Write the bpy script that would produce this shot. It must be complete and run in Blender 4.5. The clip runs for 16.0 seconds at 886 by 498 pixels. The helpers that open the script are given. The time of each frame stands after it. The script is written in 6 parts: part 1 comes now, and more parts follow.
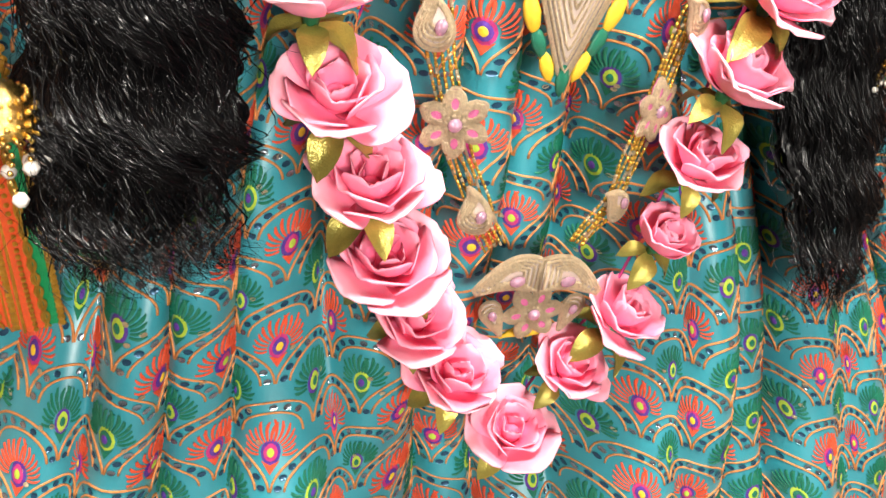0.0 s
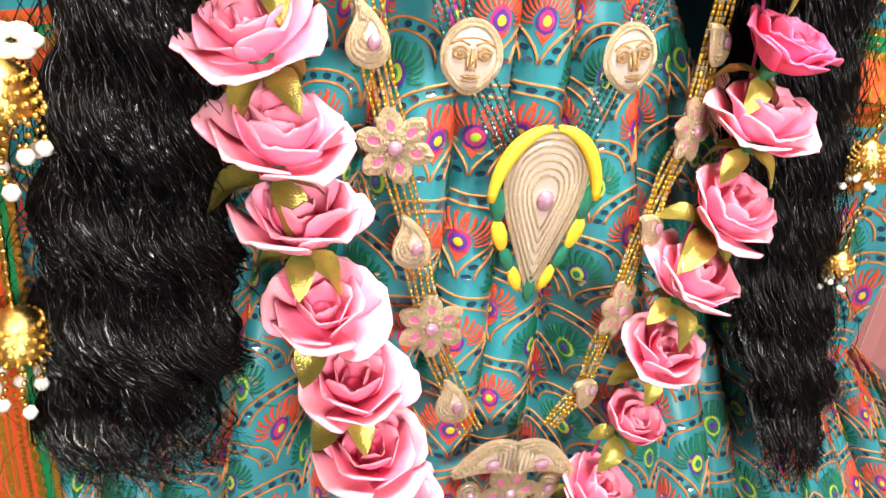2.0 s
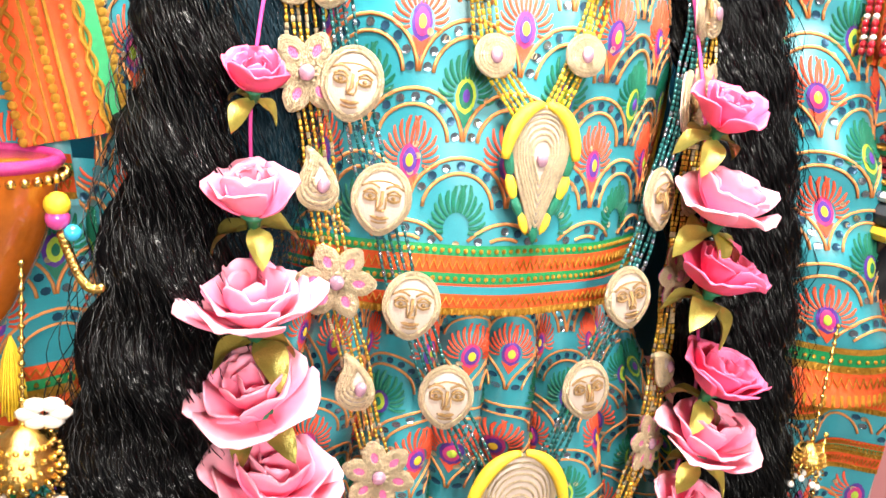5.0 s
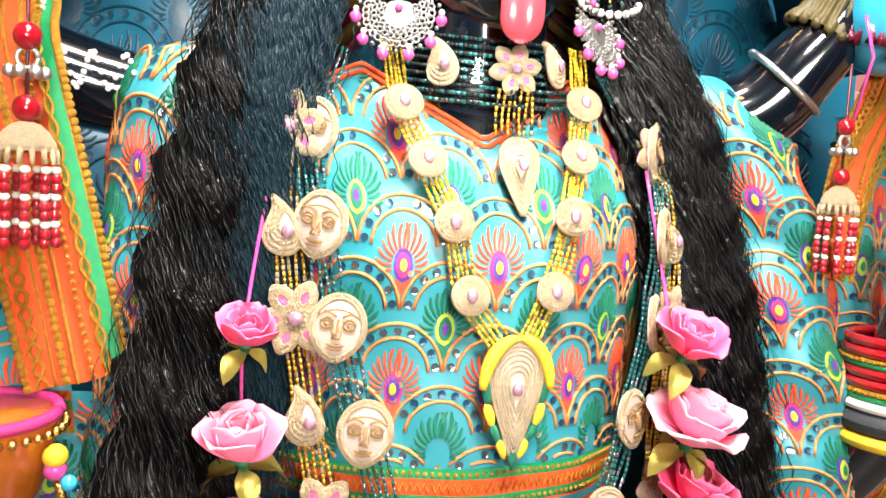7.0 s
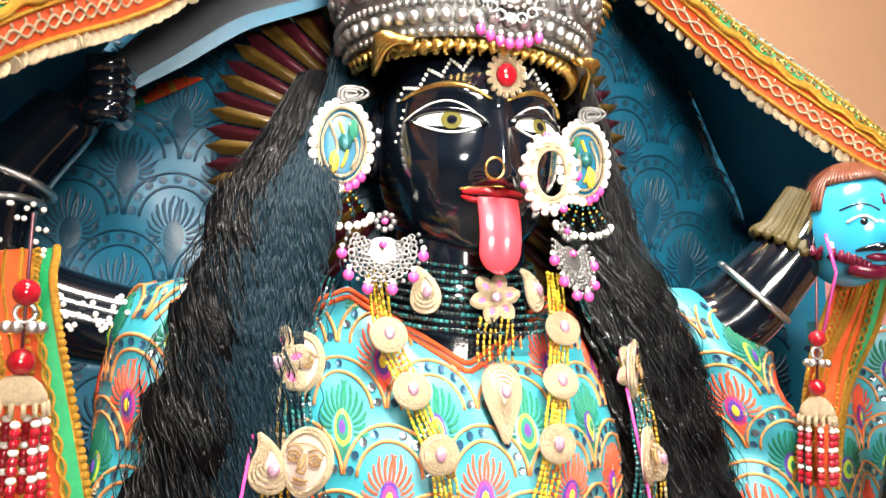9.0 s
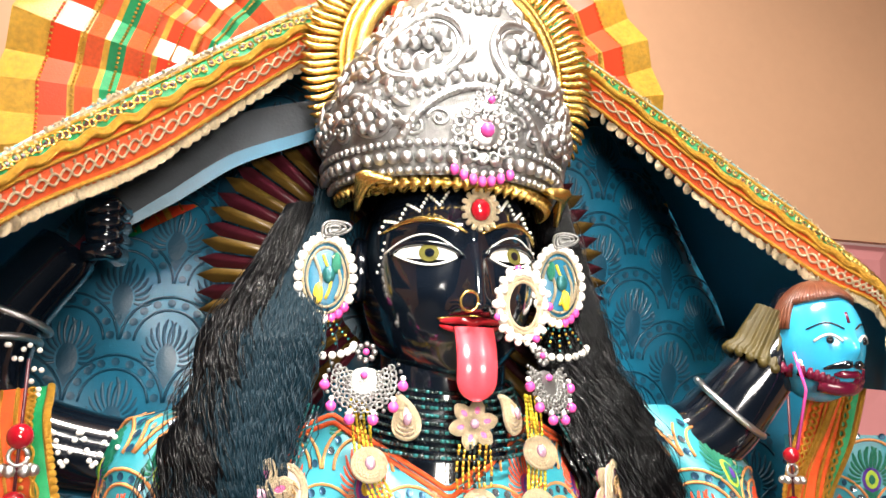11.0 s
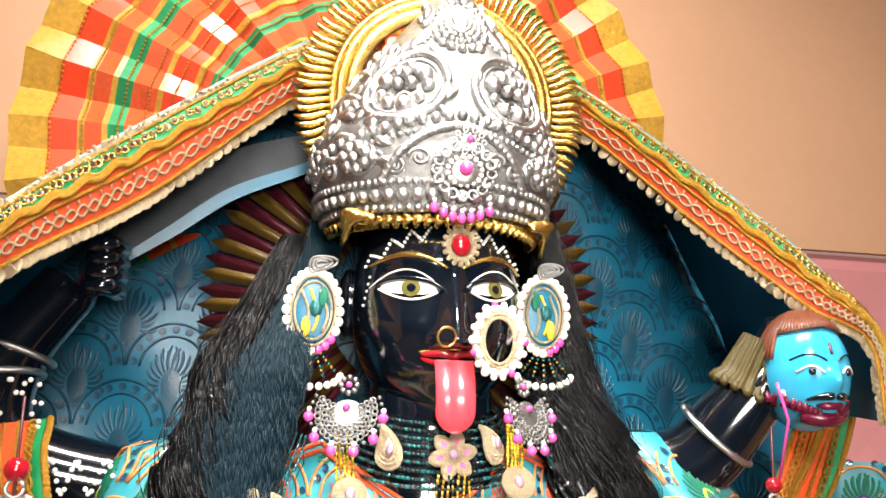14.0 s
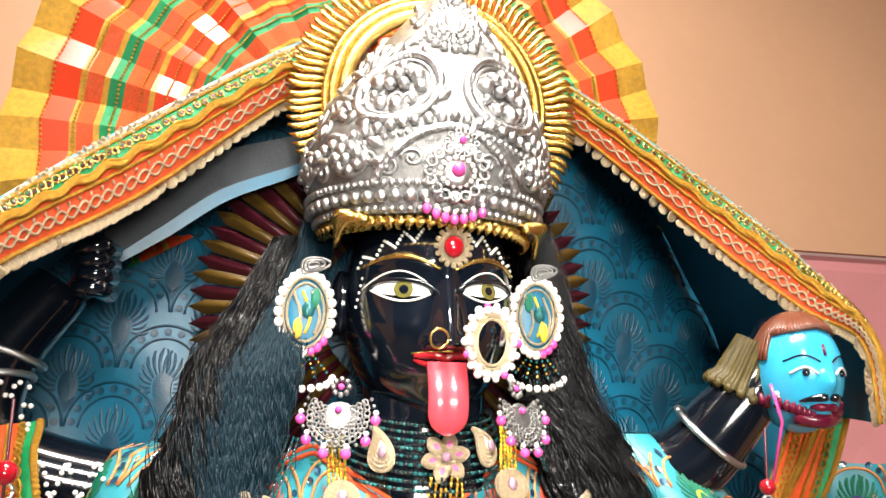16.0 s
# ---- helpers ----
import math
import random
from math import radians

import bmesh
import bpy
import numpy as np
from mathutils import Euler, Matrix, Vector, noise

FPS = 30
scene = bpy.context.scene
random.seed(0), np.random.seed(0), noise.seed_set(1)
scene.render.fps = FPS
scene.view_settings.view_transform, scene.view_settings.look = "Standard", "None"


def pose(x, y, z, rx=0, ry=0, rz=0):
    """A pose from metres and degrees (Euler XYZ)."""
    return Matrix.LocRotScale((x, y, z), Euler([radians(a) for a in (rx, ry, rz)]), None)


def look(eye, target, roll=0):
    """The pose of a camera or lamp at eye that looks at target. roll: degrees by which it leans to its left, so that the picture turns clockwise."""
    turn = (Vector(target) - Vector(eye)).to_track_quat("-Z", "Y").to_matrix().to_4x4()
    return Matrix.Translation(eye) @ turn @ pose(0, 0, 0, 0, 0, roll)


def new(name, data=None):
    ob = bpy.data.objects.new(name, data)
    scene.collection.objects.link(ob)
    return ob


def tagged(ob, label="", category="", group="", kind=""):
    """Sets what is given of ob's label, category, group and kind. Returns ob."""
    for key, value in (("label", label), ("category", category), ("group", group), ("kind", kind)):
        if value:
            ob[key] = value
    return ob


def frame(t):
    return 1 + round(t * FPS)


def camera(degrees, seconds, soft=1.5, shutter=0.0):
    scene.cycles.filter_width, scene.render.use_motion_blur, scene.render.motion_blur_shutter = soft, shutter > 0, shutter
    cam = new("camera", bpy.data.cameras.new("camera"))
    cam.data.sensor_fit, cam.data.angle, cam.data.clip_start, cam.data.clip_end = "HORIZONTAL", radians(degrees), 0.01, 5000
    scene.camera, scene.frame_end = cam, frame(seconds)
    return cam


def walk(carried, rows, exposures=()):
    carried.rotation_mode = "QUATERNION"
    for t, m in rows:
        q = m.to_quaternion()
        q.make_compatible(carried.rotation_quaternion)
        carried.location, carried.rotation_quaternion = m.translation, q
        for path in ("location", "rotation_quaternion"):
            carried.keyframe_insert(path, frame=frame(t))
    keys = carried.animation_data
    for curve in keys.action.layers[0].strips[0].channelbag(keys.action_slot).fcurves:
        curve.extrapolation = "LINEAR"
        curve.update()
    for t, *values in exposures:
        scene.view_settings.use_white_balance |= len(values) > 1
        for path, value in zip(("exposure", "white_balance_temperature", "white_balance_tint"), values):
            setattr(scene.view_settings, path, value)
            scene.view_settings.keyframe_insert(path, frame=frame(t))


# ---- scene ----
cam = camera(57.2, 16.0, soft=1.5)
PATH = [
    (0, (-0.196, -0.508, 1.019), (0.262, 1.061, -0.133), 5.5),
    (0.5, (-0.192, -0.51, 1.043), (0.259, 1.093, -0.064), 5.3),
    (1, (-0.192, -0.511, 1.062), (0.268, 1.128, 0.012), 5.3),
    (1.5, (-0.189, -0.512, 1.082), (0.275, 1.158, 0.085), 5.2),
    (2, (-0.187, -0.515, 1.103), (0.283, 1.189, 0.167), 5.1),
    (2.5, (-0.187, -0.522, 1.122), (0.291, 1.215, 0.253), 5.0),
    (3, (-0.19, -0.525, 1.142), (0.304, 1.242, 0.346), 4.8),
    (3.5, (-0.191, -0.532, 1.159), (0.307, 1.267, 0.44), 4.6),
    (4, (-0.194, -0.536, 1.179), (0.307, 1.292, 0.542), 4.3),
    (4.2, (-0.198, -0.537, 1.18), (0.319, 1.302, 0.587), 4.2),
    (6.3, (-0.201, -0.556, 1.269), (0.33, 1.348, 0.965), 3.7),
    (6.5, (-0.201, -0.558, 1.273), (0.333, 1.352, 1.007), 3.6),
    (7, (-0.2, -0.564, 1.285), (0.332, 1.356, 1.115), 3.2),
    (7.5, (-0.199, -0.568, 1.302), (0.334, 1.359, 1.233), 2.9),
    (8, (-0.199, -0.571, 1.316), (0.332, 1.357, 1.335), 2.6),
    (8.5, (-0.201, -0.572, 1.33), (0.334, 1.352, 1.437), 2.2),
    (9, (-0.203, -0.58, 1.347), (0.338, 1.337, 1.527), 2.1),
    (9.5, (-0.203, -0.584, 1.352), (0.342, 1.321, 1.622), 1.8),
    (10, (-0.202, -0.593, 1.367), (0.343, 1.301, 1.703), 1.4),
    (10.2, (-0.206, -0.596, 1.369), (0.352, 1.289, 1.737), 1.3),
    (12.5, (-0.154, -0.657, 1.418), (0.248, 1.272, 1.764), 1.4),
    (13, (-0.152, -0.656, 1.418), (0.248, 1.273, 1.76), 1.5),
    (13.5, (-0.152, -0.655, 1.418), (0.257, 1.272, 1.762), 1.4),
    (14, (-0.151, -0.655, 1.416), (0.264, 1.27, 1.764), 1.5),
    (14.5, (-0.15, -0.655, 1.416), (0.268, 1.269, 1.768), 1.4),
    (15, (-0.15, -0.655, 1.417), (0.271, 1.268, 1.77), 1.4),
    (15.5, (-0.149, -0.655, 1.419), (0.273, 1.269, 1.768), 1.4),
    (16, (-0.148, -0.653, 1.416), (0.277, 1.269, 1.769), 1.4),
]
walk(cam, [(t, look(eye, target, roll)) for t, eye, target, roll in PATH],
     [(0, 0.13), (4, 0.1), (7, -0.26), (10, -0.48), (12.5, -0.68), (16, -0.68)])


# ---- light and exposure ----
world = bpy.data.worlds.new("hall")
scene.world = world
world.use_nodes = True
world.node_tree.nodes["Background"].inputs[0].default_value = (0.96, 0.97, 1.0, 1)
world.node_tree.nodes["Background"].inputs[1].default_value = 0.03


def area_lamp(name, eye, target, sx, sy, power, color):
    data = bpy.data.lights.new(name, "AREA")
    data.shape, data.size, data.size_y, data.energy, data.color = "RECTANGLE", sx, sy, power, color
    ob = new(name, data)
    ob.matrix_world = look(eye, target)
    return ob


area_lamp("tube_light", (-0.08, -0.36, 2.5), (0, -0.02, 0.9), 0.6, 0.16, 42, (1.0, 0.94, 0.86)).data.spread = 2.5
# unseen narrow lamp, added to whiten the upper bodice
area_lamp("spot_light", (-0.1, -0.75, 1.95), (0, 0.05, 1.31), 0.2, 0.12, 3.2, (1.0, 0.95, 0.88)).data.spread = 0.85
# unseen fill from the camera's side, added to brighten skirt and lower front
area_lamp("hall_light", (-0.02, -1.9, 1.5), (0, 0, 0.75), 0.6, 0.35, 54, (1.0, 0.93, 0.85))


# ---- materials ----
def mat(name, color, rough=0.5, metal=0.0, vary=0.15, scale=60.0, bump=0.15, fine=None, coat=0.0, sheen=0.0, trans=0.0, by_object=0.0):
    m = bpy.data.materials.new(name)
    m.use_nodes = True
    nt = m.node_tree
    N, L = nt.nodes, nt.links
    b = N["Principled BSDF"]
    co = N.new("ShaderNodeTexCoord")
    n1 = N.new("ShaderNodeTexNoise")
    n1.inputs["Scale"].default_value = scale
    n1.inputs["Detail"].default_value = 3
    n2 = N.new("ShaderNodeTexNoise")
    n2.inputs["Scale"].default_value = fine or scale * 9
    n2.inputs["Detail"].default_value = 2
    L.new(co.outputs["Object"], n1.inputs["Vector"])
    L.new(co.outputs["Object"], n2.inputs["Vector"])
    mix = N.new("ShaderNodeMix")
    mix.data_type = "RGBA"
    dark = [c * (1 - vary) for c in color]
    light = [min(1, c * (1 + vary)) for c in color]
    mix.inputs[6].default_value, mix.inputs[7].default_value = (*dark, 1), (*light, 1)
    add = N.new("ShaderNodeMath")
    add.operation = "MULTIPLY_ADD"
    L.new(n2.outputs[0], add.inputs[0])
    add.inputs[1].default_value = 0.4
    L.new(n1.outputs[0], add.inputs[2])
    sub = N.new("ShaderNodeMath")
    sub.operation = "SUBTRACT"
    sub.use_clamp = True
    L.new(add.outputs[0], sub.inputs[0])
    sub.inputs[1].default_value = 0.2
    L.new(sub.outputs[0], mix.inputs[0])
    out = mix.outputs[2]
    if by_object:
        inf = N.new("ShaderNodeObjectInfo")
        hsv = N.new("ShaderNodeHueSaturation")
        rng = N.new("ShaderNodeMapRange")
        rng.inputs[3].default_value, rng.inputs[4].default_value = 1 - by_object, 1 + by_object
        L.new(inf.outputs["Random"], rng.inputs[0])
        L.new(rng.outputs[0], hsv.inputs["Value"])
        L.new(out, hsv.inputs["Color"])
        out = hsv.outputs[0]
    L.new(out, b.inputs["Base Color"])
    b.inputs["Roughness"].default_value = rough
    b.inputs["Metallic"].default_value = metal
    b.inputs["Coat Weight"].default_value = coat
    b.inputs["Coat Roughness"].default_value = 0.06
    b.inputs["Sheen Weight"].default_value = sheen
    b.inputs["Subsurface Weight"].default_value = trans
    b.inputs["Subsurface Radius"].default_value = (0.01, 0.004, 0.004)
    b.inputs["Subsurface Scale"].default_value = 0.3
    if bump:
        bp = N.new("ShaderNodeBump")
        bp.inputs["Strength"].default_value = bump
        bp.inputs["Distance"].default_value = 0.002
        L.new(n2.outputs[0], bp.inputs["Height"])
        L.new(bp.outputs[0], b.inputs["Normal"])
    return m


M = dict(
    peach=mat("peach_paint", (0.56, 0.325, 0.195), 0.55, vary=0.08, scale=4, fine=60, bump=0.05),
    tile=mat("pink_tile", (0.6, 0.25, 0.26), 0.12, vary=0.08, scale=8, bump=0.02, coat=0.5, by_object=0.06),
    grout=mat("grout", (0.7, 0.5, 0.48), 0.8, scale=80),
    stone=mat("grey_stone", (0.17, 0.16, 0.15), 0.5, scale=20),
    teal=mat("teal_satin", (0.022, 0.26, 0.32), 0.4, vary=0.25, scale=30, fine=900, bump=0.14, sheen=0.05),
    back=mat("blue_net_cloth", (0.006, 0.125, 0.215), 0.36, vary=0.4, scale=11, fine=700, bump=0.1),
    backdark=mat("dark_blue_print", (0.005, 0.055, 0.1), 0.4, vary=0.2, scale=40),
    cord=mat("peach_gold_cord", (0.85, 0.31, 0.1), 0.38, metal=0.25, vary=0.3, scale=300, bump=0.5),
    red=mat("orange_red_thread", (0.75, 0.085, 0.03), 0.45, vary=0.3, scale=400, bump=0.5),
    green=mat("green_thread", (0.005, 0.16, 0.09), 0.4, vary=0.35, scale=300, bump=0.5),
    lime=mat("lime_thread", (0.45, 0.62, 0.05), 0.4, vary=0.3, scale=300, bump=0.5),
    yellow=mat("yellow_thread", (0.85, 0.55, 0.03), 0.4, vary=0.2, scale=300, bump=0.4),
    purple=mat("purple_thread", (0.1, 0.03, 0.3), 0.4, vary=0.4, scale=300, bump=0.5),
    magenta=mat("magenta_thread", (0.55, 0.03, 0.2), 0.4, vary=0.3, scale=300, bump=0.5),
    sequin=mat("silver_blue_sequin", (0.35, 0.42, 0.5), 0.16, metal=0.9, vary=0.4, scale=200),
    navy=mat("navy_sequin", (0.03, 0.09, 0.16), 0.2, metal=0.5, vary=0.4, scale=200),
    orange=mat("orange_brocade", (0.72, 0.085, 0.01), 0.45, vary=0.3, scale=250, bump=0.6),
    greenband=mat("green_satin_band", (0.004, 0.24, 0.075), 0.35, vary=0.3, scale=200, bump=0.4),
    redsatin=mat("red_satin", (0.85, 0.06, 0.012), 0.3, vary=0.1, scale=50, bump=0.1, sheen=0.2),
    goldlace=mat("gold_lace", (0.62, 0.33, 0.04), 0.36, metal=0.6, vary=0.45, scale=280, bump=0.9),
    gold=mat("gold_metal", (0.85, 0.56, 0.16), 0.27, metal=1, vary=0.25, scale=200, bump=0.25),
    oldgold=mat("gold_leaf_foil", (0.5, 0.36, 0.12), 0.3, metal=0.85, vary=0.4, scale=120, bump=0.3, by_object=0.3),
    silver=mat("silver_repousse", (0.66, 0.66, 0.66), 0.33, metal=1, vary=0.2, scale=150, bump=0.3),
    oxide=mat("oxidised_silver", (0.28, 0.275, 0.27), 0.42, metal=0.9, vary=0.5, scale=120, bump=0.5),
    # paler copy of the pink foam: outer petals carry light in their colour
    palepink=mat("pale_pink_foam", (0.93, 0.27, 0.42), 0.62, vary=0.1, scale=50, fine=900, bump=0.12, trans=0.2, by_object=0.08),
    zari=mat("silver_gold_wire", (0.72, 0.58, 0.38), 0.33, metal=0.5, vary=0.35, scale=500, bump=0.9),
    cream=mat("cream_resin", (0.5, 0.4, 0.34), 0.3, vary=0.12, scale=100, bump=0.2, coat=0.3),
    pearl=mat("pearl_bead", (0.85, 0.8, 0.74), 0.2, vary=0.08, coat=0.6, bump=0),
    gem=mat("lilac_gem", (0.5, 0.3, 0.4), 0.06, metal=0.5, vary=0.4, scale=250, bump=0.3),
    pinkbead=mat("pink_bead", (0.62, 0.07, 0.3), 0.2, vary=0.15, coat=0.4, bump=0),
    redbead=mat("red_bead", (0.33, 0.006, 0.014), 0.12, vary=0.2, coat=0.7, bump=0),
    goldbead=mat("gold_glass_bead", (0.7, 0.42, 0.06), 0.15, metal=0.7, vary=0.45, scale=300, bump=0.2),
    yellowbead=mat("yellow_glass_bead", (0.85, 0.6, 0.05), 0.15, metal=0.35, vary=0.35, scale=300, bump=0.2),
    greenbead=mat("teal_glass_bead", (0.02, 0.12, 0.12), 0.1, metal=0.3, vary=0.6, scale=300, bump=0.2),
    darkbead=mat("dark_glass_bead", (0.02, 0.03, 0.03), 0.1, metal=0.3, vary=0.6, scale=300),
    hair=mat("black_hair", (0.002, 0.002, 0.0024), 0.27, vary=0.4, scale=300, bump=0),
    hairmass=mat("dark_hair_mass", (0.002, 0.002, 0.0022), 0.95, vary=0.3, scale=200, bump=0),
    hair2=mat("blue_black_hair", (0.003, 0.014, 0.022), 0.38, vary=0.4, scale=300, bump=0),
    black=mat("black_lacquer", (0.003, 0.005, 0.009), 0.13, vary=0.3, scale=30, bump=0.03, coat=1.0),
    white=mat("white_enamel", (0.85, 0.83, 0.76), 0.2, vary=0.05, coat=0.5, bump=0),
    iris=mat("olive_enamel", (0.11, 0.1, 0.025), 0.15, vary=0.4, scale=200, coat=0.8, bump=0),
    tongue=mat("tongue_red_enamel", (0.68, 0.055, 0.075), 0.22, vary=0.2, scale=60, coat=0.6, bump=0.05),
    beard=mat("maroon_enamel", (0.13, 0.006, 0.028), 0.25, vary=0.3, coat=0.5, bump=0.1),
    lips=mat("dark_red_enamel", (0.3, 0.01, 0.015), 0.2, vary=0.2, coat=0.6, bump=0),
    bluepaint=mat("sky_blue_enamel", (0.04, 0.42, 0.68), 0.2, vary=0.12, scale=40, coat=0.6, bump=0.04),
    brown=mat("brown_enamel", (0.16, 0.05, 0.025), 0.3, vary=0.3, scale=60, coat=0.3, bump=0.2),
    # both darkened for the shade behind the head; maroon also serves plain parts
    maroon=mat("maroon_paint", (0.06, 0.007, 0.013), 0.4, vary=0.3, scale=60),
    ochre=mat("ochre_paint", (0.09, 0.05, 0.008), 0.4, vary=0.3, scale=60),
    fanlace=mat("gold_fan_lace", (0.66, 0.36, 0.03), 0.3, metal=0.3, vary=0.45, scale=160, bump=0.8, coat=0.8),
    wire=mat("old_gold_wire", (0.36, 0.22, 0.09), 0.35, metal=0.5, vary=0.3, scale=400, bump=0.5),
    amber=mat("amber_lacquer", (0.42, 0.11, 0.012), 0.2, vary=0.5, scale=25, coat=0.7, bump=0.1),
    olive=mat("olive_gold_cloth", (0.07, 0.05, 0.008), 0.5, vary=0.35, scale=80, bump=0.4),
    steel=mat("steel_blade", (0.035, 0.042, 0.05), 0.7, metal=0.0, vary=0.25, scale=40, bump=0.15),
    pink=mat("pink_foam", (0.9, 0.19, 0.35), 0.62, vary=0.1, scale=50, fine=900, bump=0.12, trans=0.25, by_object=0.08),
    deeppink=mat("deep_pink_foam", (0.8, 0.065, 0.2), 0.62, vary=0.1, scale=50, fine=900, bump=0.12, trans=0.25, by_object=0.08),
    stem=mat("green_plastic", (0.02, 0.16, 0.08), 0.4, vary=0.3, scale=100),
    leaf=mat("gold_green_foil_leaf", (0.42, 0.36, 0.08), 0.3, metal=0.6, vary=0.4, scale=80, bump=0.3, by_object=0.35),
)

M["fanlace"].node_tree.nodes["Principled BSDF"].inputs["Coat Roughness"].default_value = 0.3
M["redsatin"].node_tree.nodes["Principled BSDF"].inputs["Coat Weight"].default_value = 1.0
M["redsatin"].node_tree.nodes["Principled BSDF"].inputs["Coat Roughness"].default_value = 0.26
for key in ("teal",):
    M[key].node_tree.nodes["Principled BSDF"].inputs["Coat Weight"].default_value = 1.0
    M[key].node_tree.nodes["Principled BSDF"].inputs["Coat Roughness"].default_value = 0.42
M["hairmass"].node_tree.nodes["Principled BSDF"].inputs["Specular IOR Level"].default_value = 0.05
for key, level in (("hair", 0.2), ("hair2", 0.15)):
    M[key].node_tree.nodes["Principled BSDF"].inputs["Specular IOR Level"].default_value = level
# fine streaks along the locks
for key, level in (("hair", 0.34), ("hair2", 0.07)):
    m = M[key].copy()
    m.name = M[key].name + "_lock"
    M[key + "lock"] = m
    nt = m.node_tree
    b = nt.nodes["Principled BSDF"]
    b.inputs["Specular IOR Level"].default_value = level
    b.inputs["Roughness"].default_value = 0.2
    fibre = nt.nodes.new("ShaderNodeAttribute")
    fibre.attribute_name = "fibre"
    noise = nt.nodes.new("ShaderNodeTexNoise")
    noise.inputs["Scale"].default_value = 1.0
    noise.inputs["Detail"].default_value = 2.0
    nt.links.new(fibre.outputs["Vector"], noise.inputs["Vector"])
    rng = nt.nodes.new("ShaderNodeMapRange")
    rng.inputs[1].default_value, rng.inputs[2].default_value = 0.42, 0.68
    rng.inputs[3].default_value, rng.inputs[4].default_value = 0.015, level * 1.7
    nt.links.new(noise.outputs[0], rng.inputs[0])
    nt.links.new(rng.outputs[0], b.inputs["Specular IOR Level"])
    bump = nt.nodes.new("ShaderNodeBump")
    bump.inputs["Strength"].default_value = 0.3
    bump.inputs["Distance"].default_value = 0.0006
    nt.links.new(noise.outputs[0], bump.inputs["Height"])
    nt.links.new(bump.outputs[0], b.inputs["Normal"])
# petals fade to a paler tint towards their edge
for key, pale in (("palepink", (1.0, 0.56, 0.62)), ("pink", (0.98, 0.42, 0.53)), ("deeppink", (0.92, 0.18, 0.34))):
    nt = M[key].node_tree
    bsdf = nt.nodes["Principled BSDF"]
    along = nt.nodes.new("ShaderNodeAttribute")
    along.attribute_name = "along"
    ramp = nt.nodes.new("ShaderNodeMapRange")
    ramp.inputs[1].default_value, ramp.inputs[2].default_value = 0.4, 1.25
    tint = nt.nodes.new("ShaderNodeMix")
    tint.data_type = "RGBA"
    tint.inputs[7].default_value = (*pale, 1)
    nt.links.new(bsdf.inputs["Base Color"].links[0].from_socket, tint.inputs[6])
    nt.links.new(along.outputs["Fac"], ramp.inputs[0])
    nt.links.new(ramp.outputs[0], tint.inputs[0])
    nt.links.new(tint.outputs[2], bsdf.inputs["Base Color"])


